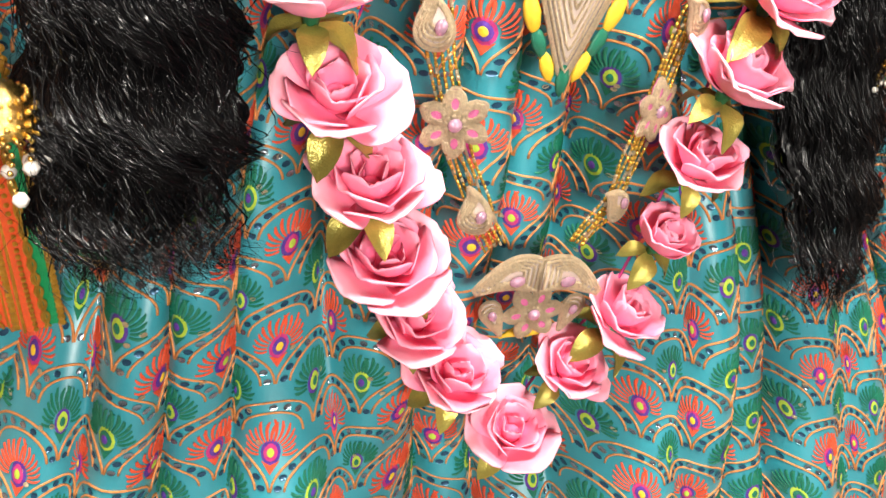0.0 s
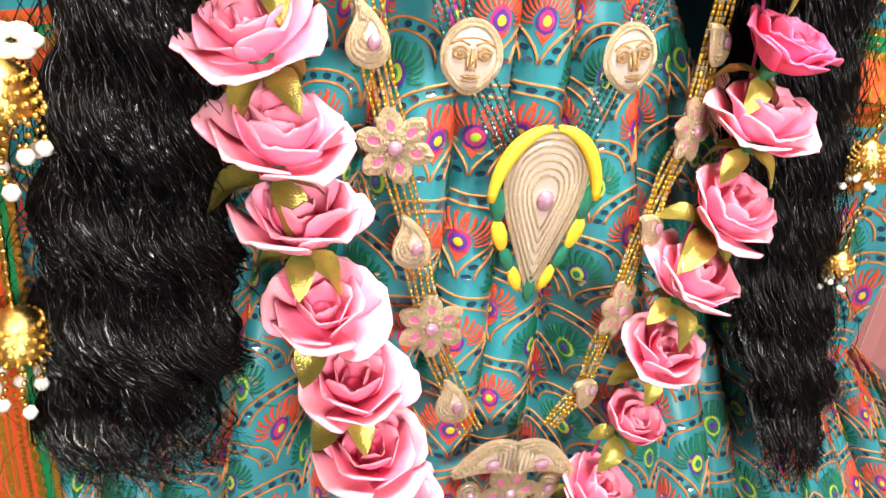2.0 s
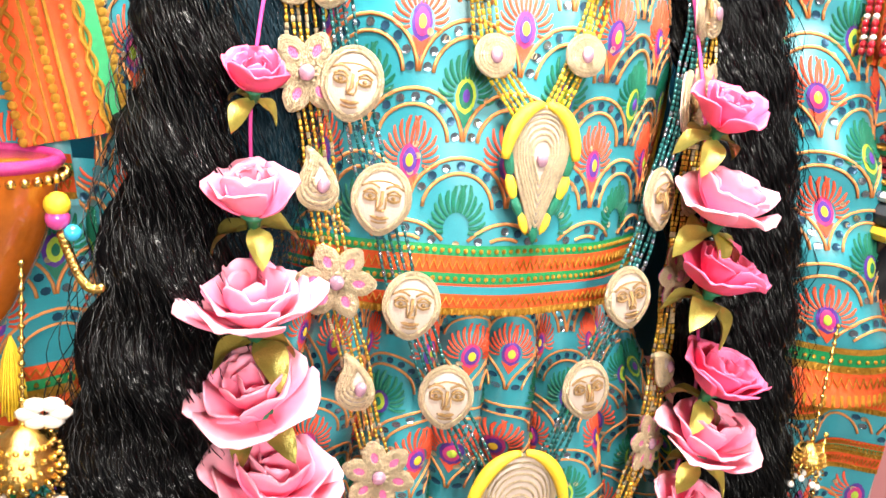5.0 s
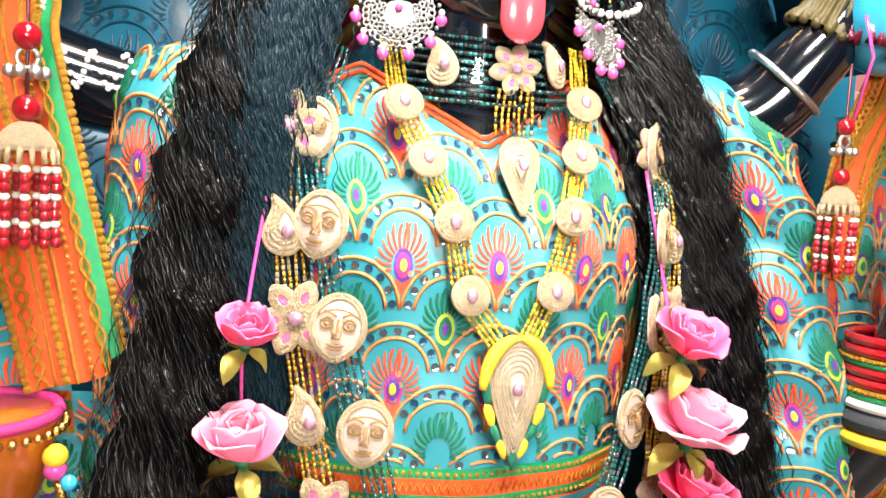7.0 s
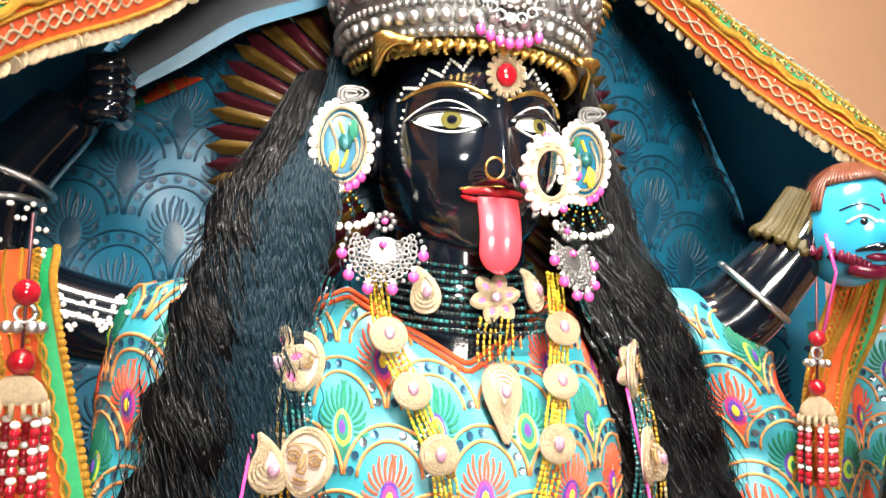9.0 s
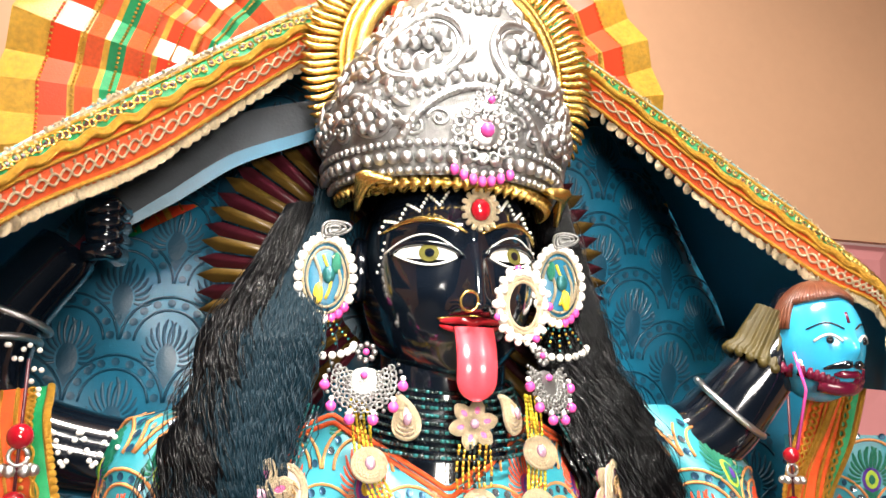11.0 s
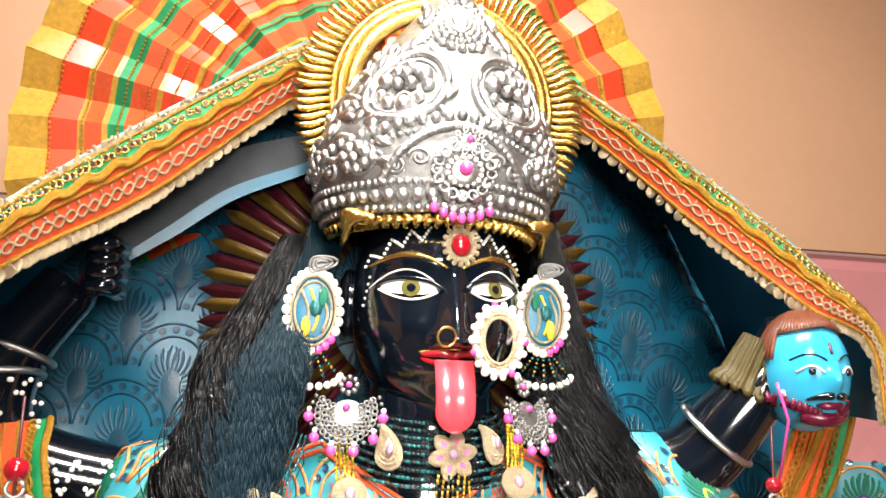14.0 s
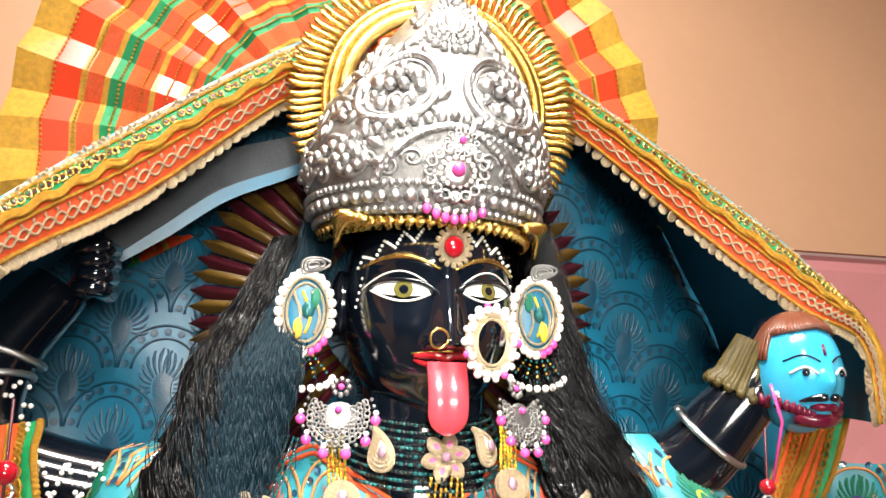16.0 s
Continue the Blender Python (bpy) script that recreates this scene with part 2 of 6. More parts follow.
# ---- mesh helpers ----
class Geo:
    """Collects vertices and faces of one mesh, with a material per face."""

    def __init__(self):
        self.v, self.f, self.m = [], [], []

    def add(self, verts, faces, mi=0):
        k = len(self.v)
        self.v.extend(tuple(p) for p in verts)
        self.f.extend(tuple(i + k for i in q) for q in faces)
        self.m.extend([mi] * len(faces))

    def grid(self, fn, us, vs, mi=0, wrap=False):
        nu, nv = len(us), len(vs)
        verts = [fn(u, v) for v in vs for u in us]
        faces = [(j * nu + i, j * nu + (i + 1) % nu, (j + 1) * nu + (i + 1) % nu, (j + 1) * nu + i)
                 for j in range(nv - 1) for i in range(nu if wrap else nu - 1)]
        k = len(self.v)
        self.add(verts, faces, mi if isinstance(mi, int) else 0)
        if not isinstance(mi, int):
            n = nu if wrap else nu - 1
            self.m[-len(faces):] = [mi(0.5 * (vs[a // n] + vs[a // n + 1]), us[a % n]) for a in range(len(faces))]

    def tube(self, pts, r, n=6, mi=0, flat=1.0):
        pts = [Vector(p) for p in pts]
        rs = r if hasattr(r, "__len__") else [r] * len(pts)
        verts = []
        last = None
        for i, p in enumerate(pts):
            d = (pts[min(i + 1, len(pts) - 1)] - pts[max(i - 1, 0)])
            d = d.normalized() if d.length > 1e-9 else Vector((0, 0, 1))
            a = last if last is not None else (Vector((0, 1, 0)) if abs(d.y) < 0.9 else Vector((1, 0, 0)))
            a = (a - d * a.dot(d)).normalized()
            last = a
            b = d.cross(a)
            verts += [p + (a * math.cos(q) * flat + b * math.sin(q)) * rs[i] for q in (2 * math.pi * k / n for k in range(n))]
        L = len(pts)
        faces = [(j * n + i, j * n + (i + 1) % n, (j + 1) * n + (i + 1) % n, (j + 1) * n + i) for j in range(L - 1) for i in range(n)]
        faces += [tuple(range(n))[::-1], tuple(range((L - 1) * n, L * n))]
        self.add(verts, faces, mi)

    def ball(self, c, r, mi=0, n=6, axes=(1, 1, 1)):
        c = Vector(c)
        rows = max(3, n // 2 + 1)
        verts = [c + Vector((0, 0, r * axes[2]))]
        for j in range(1, rows):
            t = math.pi * j / rows
            verts += [c + Vector((math.sin(t) * math.cos(q) * r * axes[0], math.sin(t) * math.sin(q) * r * axes[1], math.cos(t) * r * axes[2]))
                      for q in (2 * math.pi * k / n for k in range(n))]
        verts.append(c - Vector((0, 0, r * axes[2])))
        e = len(verts) - 1
        faces = [(0, 1 + i, 1 + (i + 1) % n) for i in range(n)]
        for j in range(rows - 2):
            a = 1 + j * n
            faces += [(a + i, a + n + i, a + n + (i + 1) % n, a + (i + 1) % n) for i in range(n)]
        a = 1 + (rows - 2) * n
        faces += [(a + i, e, a + (i + 1) % n) for i in range(n)]
        self.add(verts, faces, mi)

    def ring(self, c, ax, ay, r, thick, n=20, m=6, mi=0):
        c, ax, ay = Vector(c), Vector(ax), Vector(ay)
        pts = [c + (ax * math.cos(q) + ay * math.sin(q)) * r for q in (2 * math.pi * k / n for k in range(n + 1))]
        self.tube(pts, thick, m, mi)

    def mesh(self, name, mats, smooth=True):
        me = bpy.data.meshes.new(name)
        me.from_pydata(self.v, [], self.f)
        for m in mats:
            me.materials.append(M[m])
        me.polygons.foreach_set("material_index", self.m)
        me.polygons.foreach_set("use_smooth", [smooth] * len(self.f))
        me.update()
        return me

    def make(self, name, mats, parent=None, smooth=True, label=""):
        return place(name, self.mesh(name, mats, smooth), Matrix(), parent, label)


def chain(ob):
    return chain(ob.parent) @ ob.matrix_parent_inverse @ ob.matrix_basis if ob.parent else ob.matrix_basis.copy()


def place(name, mesh, m, parent=None, label=""):
    """An object on a mesh at the world pose m, as a part of parent."""
    ob = new(name, mesh)
    if parent:
        ob.parent = parent
        ob.matrix_parent_inverse = chain(parent).inverted()
    ob.matrix_basis = m
    if label:
        ob["label"] = label
    return ob


def thing(name, at, label, category, group="", kind=""):
    ob = new(name)
    ob.empty_display_size = 0.02
    ob.matrix_basis = Matrix.Translation(at)
    return tagged(ob, label, category, group, kind)


def lin(a, b, n):
    return [a + (b - a) * i / (n - 1) for i in range(n)]


def table(rows, z):
    """Straight interpolation in rows of (key, values...), sorted by falling or rising key."""
    ks = [r[0] for r in rows]
    if ks[0] > ks[-1]:
        rows = rows[::-1]
        ks = ks[::-1]
    return [float(np.interp(z, ks, [r[i] for r in rows])) for i in range(1, len(rows[0]))]


def bezier(pts, n):
    """A smooth line through points."""
    P = [Vector(p) for p in pts]
    P = [2 * P[0] - P[1]] + P + [2 * P[-1] - P[-2]]
    out = []
    segs = len(P) - 3
    for k in range(n):
        s = segs * k / (n - 1)
        i = min(int(s), segs - 1)
        t = s - i
        a, b, c, d = P[i:i + 4]
        out.append(0.5 * (2 * b + (c - a) * t + (2 * a - 5 * b + 4 * c - d) * t * t + (3 * b - a - 3 * c + d) * t ** 3))
    return out


def slab(name, x0, x1, y0, y1, z0, z1, m, kind="structure", label="", category="wall", parent=None):
    g = Geo()
    v = [(x, y, z) for x in (x0, x1) for y in (y0, y1) for z in (z0, z1)]
    g.add(v, [(0, 1, 3, 2), (4, 6, 7, 5), (0, 4, 5, 1), (2, 3, 7, 6), (0, 2, 6, 4), (1, 5, 7, 3)])
    ob = g.make(name, [m], parent, smooth=False)
    return ob if parent else tagged(ob, label, category, "", kind)


# ---- the shrine's walls ----
wall = slab("wall_back", -1.8, 1.8, 0.46, 0.6, 1.655, 3.0, "peach", label="peach painted plaster wall above pink tiles")
wall_low = slab("wall_back_tiled", -1.8, 1.8, 0.475, 0.6, 0.0, 1.655, "grout", label="wall clad in glossy pink bevelled tiles")
slab("wall_left", -1.94, -1.8, -1.0, 0.6, 0.0, 3.0, "peach", label="plain peach painted side wall")
slab("wall_right", 1.8, 1.94, -1.0, 0.6, 0.0, 3.0, "peach", label="plain peach painted side wall")
slab("ceiling", -1.94, 1.94, -1.2, 0.6, 3.0, 3.1, "peach", label="plain peach ceiling", category="ceiling")
slab("floor", -40, 40, -40, 0.6, -0.1, 0.0, "stone", label="grey stone floor", category="floor")
slab("plinth", -0.9, 0.9, -0.3, 0.46, 0.0, 0.3, "stone", label="low stone plinth under the statue", category="plinth")


# ---- cloth: surfaces that give a point for (across, up, height above the cloth) ----
def lifted(fn):
    def on(u, v, h=0.0):
        p = Vector(fn(u, v))
        if not h:
            return p
        e = 0.002
        n = (Vector(fn(u + e, v)) - p).cross(Vector(fn(u, v + e)) - p)
        return p + n.normalized() * h
    return on


def neckline(u):
    a = abs(u)
    return 1.318 + 0.62 * a if a < 0.09 else 1.374 - 0.35 * (a - 0.09)


@lifted
def bodice_at(u, z):
    a = 0.156 + 0.006 * math.sin((z - 1.1) * 12) + 0.02 * max(0, z - 1.25)
    f = u / a
    front = table(((1.0, -0.012), (1.06, -0.018), (1.15, -0.018), (1.22, -0.022), (1.26, -0.016), (1.3, 0.004), (1.34, 0.032), (1.4, 0.075)), z)[0]
    bust = 0.012 * math.exp(-((abs(u) - 0.065) / 0.045) ** 2 - ((z - 1.25) / 0.05) ** 2)
    x = -0.012 + a * math.sin(f)
    y = front + 0.11 * (1 - math.cos(f)) - bust
    y += 0.0025 * math.sin(u * 70 + z * 40) * (0.4 + 0.6 * abs(math.sin(z * 9)))
    return x, y, z


@lifted
def skirt_at(u, z):
    d = max(0.0, 1.05 - z)
    a = 0.142 + 0.95 * d ** 1.2
    f = u * 0.6 / (0.142 + 0.42 * d)
    gather = 0.008 + 0.038 * min(1, d / 0.1) * (1 - 0.3 * min(1, max(0, d - 0.3) / 0.2))
    k = u * 80 + 1.1 * math.sin(u * 23) + 0.5 * math.sin(z * 14 + u * 9)
    wave = gather * (0.5 + 0.5 * math.sin(k)) ** 1.2 * (0.75 + 0.25 * math.sin(u * 17 + 2))
    x = -0.008 + a * math.sin(f) + 0.2 * gather * math.cos(k) * math.cos(f)
    y = 0.0 + 0.15 * (1 - math.cos(f)) * (1 + d) - 0.008 * min(1, d / 0.5) * math.exp(-(f / 0.9) ** 2) + wave
    flare = table(((0.0, 0.0), (0.25, 0.0), (0.4, 0.05), (0.55, 0.09), (0.8, 0.16)), d)[0]
    mid = 0.04 + 0.3 * min(1, max(0, d - 0.62) / 0.1)
    y -= flare * (mid + (1 - mid) * (1 - math.exp(-(x / 0.15) ** 4)))
    y += 0.05 * min(1, max(0, d - 0.06) / 0.25) * (0.5 + 0.5 * math.sin(u * 27 + 0.8 + 1.5 * math.sin(z * 7 + u * 3)))
    return x, y - 0.004, z


def sleeve(side, rows):
    """rows: z, centre x, centre y, radius."""
    @lifted
    def at(u, z):
        cx, cy, r = table(rows, z)
        f = u / 0.055
        r2 = r * (1 + 0.05 * math.sin(z * 45 + 3 * f) + 0.03 * math.sin(z * 90 + f))
        return cx + r2 * math.sin(f), cy - r2 * math.cos(f) * 1.1, z
    return at


sleeve_left_at = sleeve(-1, ((1.375, -0.2, 0.07, 0.02), (1.365, -0.215, 0.07, 0.04), (1.33, -0.235, 0.07, 0.042), (1.16, -0.232, 0.06, 0.046), (0.95, -0.25, 0.06, 0.05)))
sleeve_right_at = sleeve(1, ((1.385, 0.19, 0.08, 0.025), (1.37, 0.205, 0.08, 0.045), (1.33, 0.232, 0.075, 0.055), (1.25, 0.262, 0.07, 0.058), (1.1, 0.298, 0.06, 0.062), (0.95, 0.33, 0.06, 0.066)))


def motif(g, at, u, v, kind, s, inside, plain=False, tall=1.25):
    """One embroidered feather: materials 0 red, 1 green, 2 lime, 3 yellow, 4 purple, 5 magenta."""
    barb, rings = ((0, (5, 4, 3)), (1, (2, 1, 4)), (0, (4, 5, 2)), (1, (4, 2, 1)))[kind % 4]
    if plain:
        barb, rings = 0, (0,)
    n = 15
    for k in range(n):
        q = math.radians(-18 + 216 * k / (n - 1))
        ln = (0.0175 + 0.0045 * max(0, math.sin(q))) * s * random.uniform(0.92, 1.06)
        w = (0.0011 if barb == 0 else 0.0014) * s
        line = []
        for j in range(5):
            r = (0.0078 * s + (ln - 0.0078 * s) * j / 4)
            bend = 0.2 * (j / 4) ** 2 * (1 if q < math.pi / 2 else -1)
            line.append((u + r * math.cos(q + bend), v + r * tall * math.sin(q + bend)))
        if not all(inside(*p) for p in line):
            continue
        px, py = -math.sin(q), math.cos(q)
        vs = []
        for j, (a, b) in enumerate(line):
            ww = w * (0.7, 0.9, 1.0, 1.25, 0.7)[j]
            vs += [at(a + px * ww, b + py * ww, 0.0004), at(a, b, 0.0019), at(a - px * ww, b - py * ww, 0.0004)]
        g.add(vs, [(j * 3 + i, j * 3 + i + 1, j * 3 + i + 4, j * 3 + i + 3) for j in range(4) for i in range(2)], barb)
    if inside(u, v - 0.014 * s) and inside(u, v + 0.014 * s):
        tip = [at(u + dx * s, v - dz * s * tall, 0.0012) for dx, dz in ((-0.006, 0.006), (0.0, 0.0155), (0.006, 0.006), (0.0, 0.009))]
        g.add(tip, [(0, 1, 3), (1, 2, 3)], barb)
        for lv, (ry, mi) in enumerate(zip((1.0, 0.7, 0.36), rings)):
            vs = [at(u, v, 0.0018 + 0.0008 * lv)]
            for k in range(12):
                q = 2 * math.pi * k / 12
                vs.append(at(u + 0.0066 * s * ry * math.cos(q) * (1 - 0.3 * max(0, math.sin(q)) ** 2), v + 0.0092 * s * tall * ry * math.sin(q), 0.0006 + 0.0008 * lv))
            g.add(vs, [(0, 1 + k, 1 + (k + 1) % 12) for k in range(12)], mi)


def cordline(g, at, line, r, mi, inside):
    run = []
    for p in line + [None]:
        if p and inside(*p):
            run.append(at(p[0], p[1], r * 0.5))
        else:
            if len(run) > 2:
                g.tube(run, r, 4, mi)
            run = []


def sequin(g, at, u, v, r, mi):
    vs = [at(u, v, 0.0008)] + [at(u + r * math.cos(q), v + r * math.sin(q), 0.0016) for q in (math.pi * k / 4 for k in range(8))]
    g.add(vs, [(0, 1 + k, 1 + (k + 1) % 8) for k in range(8)], mi)


def embroider(name, at, u0, u1, v0, v1, inside, parent, du=0.07, dv=0.045, shift=0.0, vshift=0.0, plain=False):
    """Fish-scale embroidery: double cords with sequins between, a feather in each scale."""
    feathers, cords, spangles = Geo(), Geo(), Geo()
    s = du / 0.07
    for j in range(int((v1 - v0) / dv) + 3):
        for i in range(int((u1 - u0) / du) + 3):
            u = u0 + (i - 0.5 + 0.5 * (j % 2)) * du + shift
            v = v0 + (j - 1) * dv + vshift
            motif(feathers, at, u, v - 0.012 * s, (j % 2) + 2 * ((i + j // 2) % 2), s * 1.12, inside, plain)
            for r in (0.0345, 0.0245):
                arc = [(u + r * s * math.cos(q), v + r * s * math.sin(q) * 1.05) for q in lin(0.06, math.pi - 0.06, 15)]
                cordline(cords, at, arc, 0.0010 * s if plain else 0.0014 * s, 0, inside)
            for k in range(9):
                q = math.pi * (k + 0.5) / 9
                a, b = u + 0.0295 * s * math.cos(q), v + 0.0295 * s * math.sin(q) * 1.05
                if inside(a, b) and random.random() < 0.9:
                    sequin(spangles, at, a, b, 0.0031 * s, 0 if random.random() < 0.4 else 1)
            for k in range(4):
                a, b = u + random.uniform(-0.02, 0.02) * s, v - random.uniform(0.0, 0.03) * s
                if inside(a, b) and random.random() < 0.5:
                    sequin(spangles, at, a, b, 0.0024 * s, 2)
    if plain:
        tagged(feathers.make("printed_feather_work", ["backdark"], parent), kind="stuff")
        tagged(cords.make("printed_scallop_work", ["backdark"], parent), kind="stuff")
        tagged(spangles.make("printed_dot_work", ["backdark", "backdark", "backdark"], parent), kind="stuff")
        return
    tagged(feathers.make("feather_embroidery", ["red", "green", "lime", "yellow", "purple", "magenta"], parent, label="red and green peacock feather embroidery"), kind="stuff")
    tagged(cords.make("cord_embroidery", ["cord"], parent, label="peach gold couched cord scallops"), kind="stuff")
    tagged(spangles.make("sequin_work", ["sequin", "navy", "zari"], parent, label="silver and navy sequins"), kind="stuff")


def trim_band(name, at, u0, u1, v0, v1, parent, rows, n=90):
    """A woven border: rows of (share of height, material index, relief)."""
    g = Geo()
    h = 0.0022
    us = lin(u0, u1, n)
    total = sum(r[0] for r in rows)
    v = v1
    for share, mi, kind in rows:
        w = (v1 - v0) * share / total
        g.grid(lambda a, b: at(a, b, h), us, lin(v - w, v, 3), mi)
        mid = v - w / 2
        if kind == "zig":
            line = [(u0 + (u1 - u0) * k / (n * 2), mid + w * 0.28 * (1 if k % 2 else -1)) for k in range(n * 2)]
            g.tube([at(a, b, h + 0.001) for a, b in line], 0.0009, 4, 3)
        elif kind == "bead":
            for k in range(n):
                g.ball(at(u0 + (u1 - u0) * (k + 0.5) / n, mid, h + 0.0008), 0.0019, 3, 5)
        elif kind == "drop":
            for k in range(n):
                a = u0 + (u1 - u0) * (k + 0.5) / n
                g.tube([at(a, v - w * 0.2, h), at(a, v - w, h + 0.001)], [0.0014, 0.0018], 5, 3)
        v -= w
    return g.make(name, ["orange", "greenband", "goldlace", "goldlace", "redsatin", "teal"], parent)


yes = lambda u, v: True
top = thing("bodice", (-0.012, 0.05, 1.05), "teal satin bodice with peacock feather embroidery and V neck", "garment")
g = Geo()
us = lin(-0.26, 0.26, 90)
g.grid(lambda u, s: bodice_at(u, 1.045 + (neckline(u) - 1.045) * s), us, lin(0, 1, 60))
g.make("cloth", ["teal"], top)
embroider("bodice", bodice_at, -0.25, 0.25, 1.09, 1.4, lambda u, v: 1.078 < v < neckline(u) - 0.004 and abs(u) < 0.25, top, shift=0.008, vshift=0.012)
g = Geo()
for k in (0, 1):
    g.tube([bodice_at(u, neckline(u) - 0.003 - 0.006 * k, 0.001) for u in lin(-0.15, 0.15, 60)], 0.0022, 6, 0)
g.make("neck_piping", ["orange"], top, label="orange embroidered neck piping")
trim_band("waist_band", bodice_at, -0.24, 0.24, 1.026, 1.078, top,
          ((0.9, 1, "bead"), (1.4, 0, "zig"), (0.9, 1, "bead"), (0.2, 4, ""), (0.7, 5, ""), (1.2, 0, "zig"), (0.6, 2, "drop")))

# embroidered borders down the bodice's side openings
for u0, u1 in ((-0.218, -0.178), (0.205, 0.225)):
    g = Geo()
    g.grid(lambda u, z: bodice_at(u, z, 0.003), lin(u0, u1, 8), lin(1.03, 1.3, 40), 0)
    for f in (0.08, 0.92):
        g.tube([bodice_at(u0 + (u1 - u0) * f, z, 0.004) for z in lin(1.03, 1.3, 50)], 0.0014, 5, 1)
    g.tube([bodice_at(u0 + (u1 - u0) * (0.5 + 0.25 * math.sin(z * 420)), z, 0.004) for z in lin(1.03, 1.3, 160)], 0.001, 4, 1)
    g.make("side_border", ["orange", "goldlace"], top, label="orange border with gold braid")

skirt = thing("skirt", (0, 0.15, 0.3), "gathered teal satin skirt with peacock feather embroidery", "garment")
g = Geo()
g.grid(skirt_at, lin(-1.15, 1.15, 760), lin(0.28, 1.045, 90))
g.make("cloth", ["teal"], skirt)
embroider("skirt", skirt_at, -1.0, 1.0, 0.36, 1.04, lambda u, v: 0.3 < v < 1.036 and abs(u) < 1.05, skirt, du=0.056, dv=0.042, vshift=0.01)

for at, nm, side in ((sleeve_left_at, "teal embroidered satin sleeve, half covered by black hair", -1), (sleeve_right_at, "teal embroidered satin sleeve with orange border", 1)):
    sl = thing("sleeve", at(0, 0.95), nm, "garment", "sleeves")
    g = Geo()
    g.grid(at, lin(-0.17, 0.17, 40), lin(0.94, 1.385 if side > 0 else 1.375, 50))
    g.make("cloth", ["teal"], sl)
    embroider("sleeve", at, -0.15, 0.15, 0.98, 1.38, lambda u, v: 0.993 < v < 1.37 and abs(u) < 0.155, sl, shift=0.02)
    trim_band("sleeve_border", at, -0.15, 0.15, 0.935, 0.99, sl, ((0.4, 2, ""), (0.8, 1, "bead"), (0.5, 2, "bead"), (1.2, 0, "zig"), (0.8, 0, "drop")), 50)


# ---- backcloth ----
@lifted
def back_at(u, z):
    return u, 0.2 + 0.03 * math.sin(u * 9 + 1) * math.sin(z * 7) + 0.008 * math.sin(u * 31 + z * 22), z


def back_top(u):
    return min(1.775, 1.746 - 0.66 * (u - 0.187)) if u > 0 else min(1.775, 1.751 - 0.757 * (-0.133 - u))


bc = thing("backcloth", (0, 0.2, 0.9), "blue printed cloth hung behind the statue, dark peacock feather print", "cloth")
g = Geo()
g.grid(lambda u, s: back_at(u, 0.9 + (back_top(u) - 0.9) * s), lin(-0.62, 0.49, 80), lin(0, 1, 60))
g.make("cloth", ["back"], bc)
embroider("back", back_at, -0.6, 0.42, 1.2, 1.75, lambda u, v: 1.2 < v < back_top(u) - 0.01 and -0.6 < u < 0.42, bc, du=0.09, dv=0.058, plain=True)


# ---- the statue: one mesh ----
HC = Vector((0.0, 0.078, 1.497))
HR = Vector((0.077, 0.083, 0.108))


def bumps(x, z):
    """How far the face stands forward of the plain egg."""
    e = lambda cx, cz, sx, sz: math.exp(-((x - cx) / sx) ** 2 - ((z - cz) / sz) ** 2)
    b = 0.0
    t = min(1, max(0, (1.512 - z) / 0.054))
    b += (0.004 + 0.019 * t) * math.exp(-(x / (0.0065 + 0.006 * t)) ** 2) * (1 if z > 1.456 else math.exp(-((z - 1.456) / 0.0055) ** 2)) * (1 if z < 1.53 else math.exp(-((z - 1.53) / 0.02) ** 2))
    for s in (-1, 1):
        b += 0.006 * e(s * 0.013, 1.46, 0.006, 0.006)
        b -= 0.007 * e(s * 0.036, 1.505, 0.022, 0.013)
        b += 0.005 * e(s * 0.036, 1.502, 0.016, 0.010)
        b += 0.004 * e(s * 0.04, 1.524, 0.024, 0.006)
        b += 0.005 * e(s * 0.042, 1.468, 0.022, 0.018)
    b += 0.006 * e(0, 1.438, 0.026, 0.012)
    b += 0.009 * e(0, 1.402, 0.02, 0.016)
    return b


def face_y(x, z, off=0.0):
    q = 1 - ((x - HC.x) / HR.x) ** 2 - ((z - HC.z) / HR.z) ** 2
    return HC.y - HR.y * math.sqrt(max(0.0, q)) ** 0.9 - bumps(x, z) - off


def fp(x, z, off=0.0):
    return Vector((x, face_y(x, z, off), z))


st = Geo()
BLACK, WHITE, IRIS, TONGUE, LIPS, GOLD = range(6)


def head_point(az, el):
    d = Vector((math.sin(az) * math.cos(el), -math.cos(az) * math.cos(el), math.sin(el)))
    p = Vector((HC.x + d.x * HR.x, HC.y + d.y * HR.y, HC.z + d.z * HR.z))
    if d.y < 0:
        p.y = face_y(p.x, p.z)
    return p


st.grid(head_point, lin(-math.pi, math.pi, 181), lin(-math.pi / 2 + 0.01, math.pi / 2 - 0.01, 130), BLACK)


def ellipse_fan(c, pts, off, mi, dome=0.0):
    vs = [fp(c[0], c[1], off + dome)] + [fp(a, b, off) for a, b in pts]
    n = len(pts)
    st.add(vs, [(0, 1 + (k + 1) % n, 1 + k) for k in range(n)], mi)


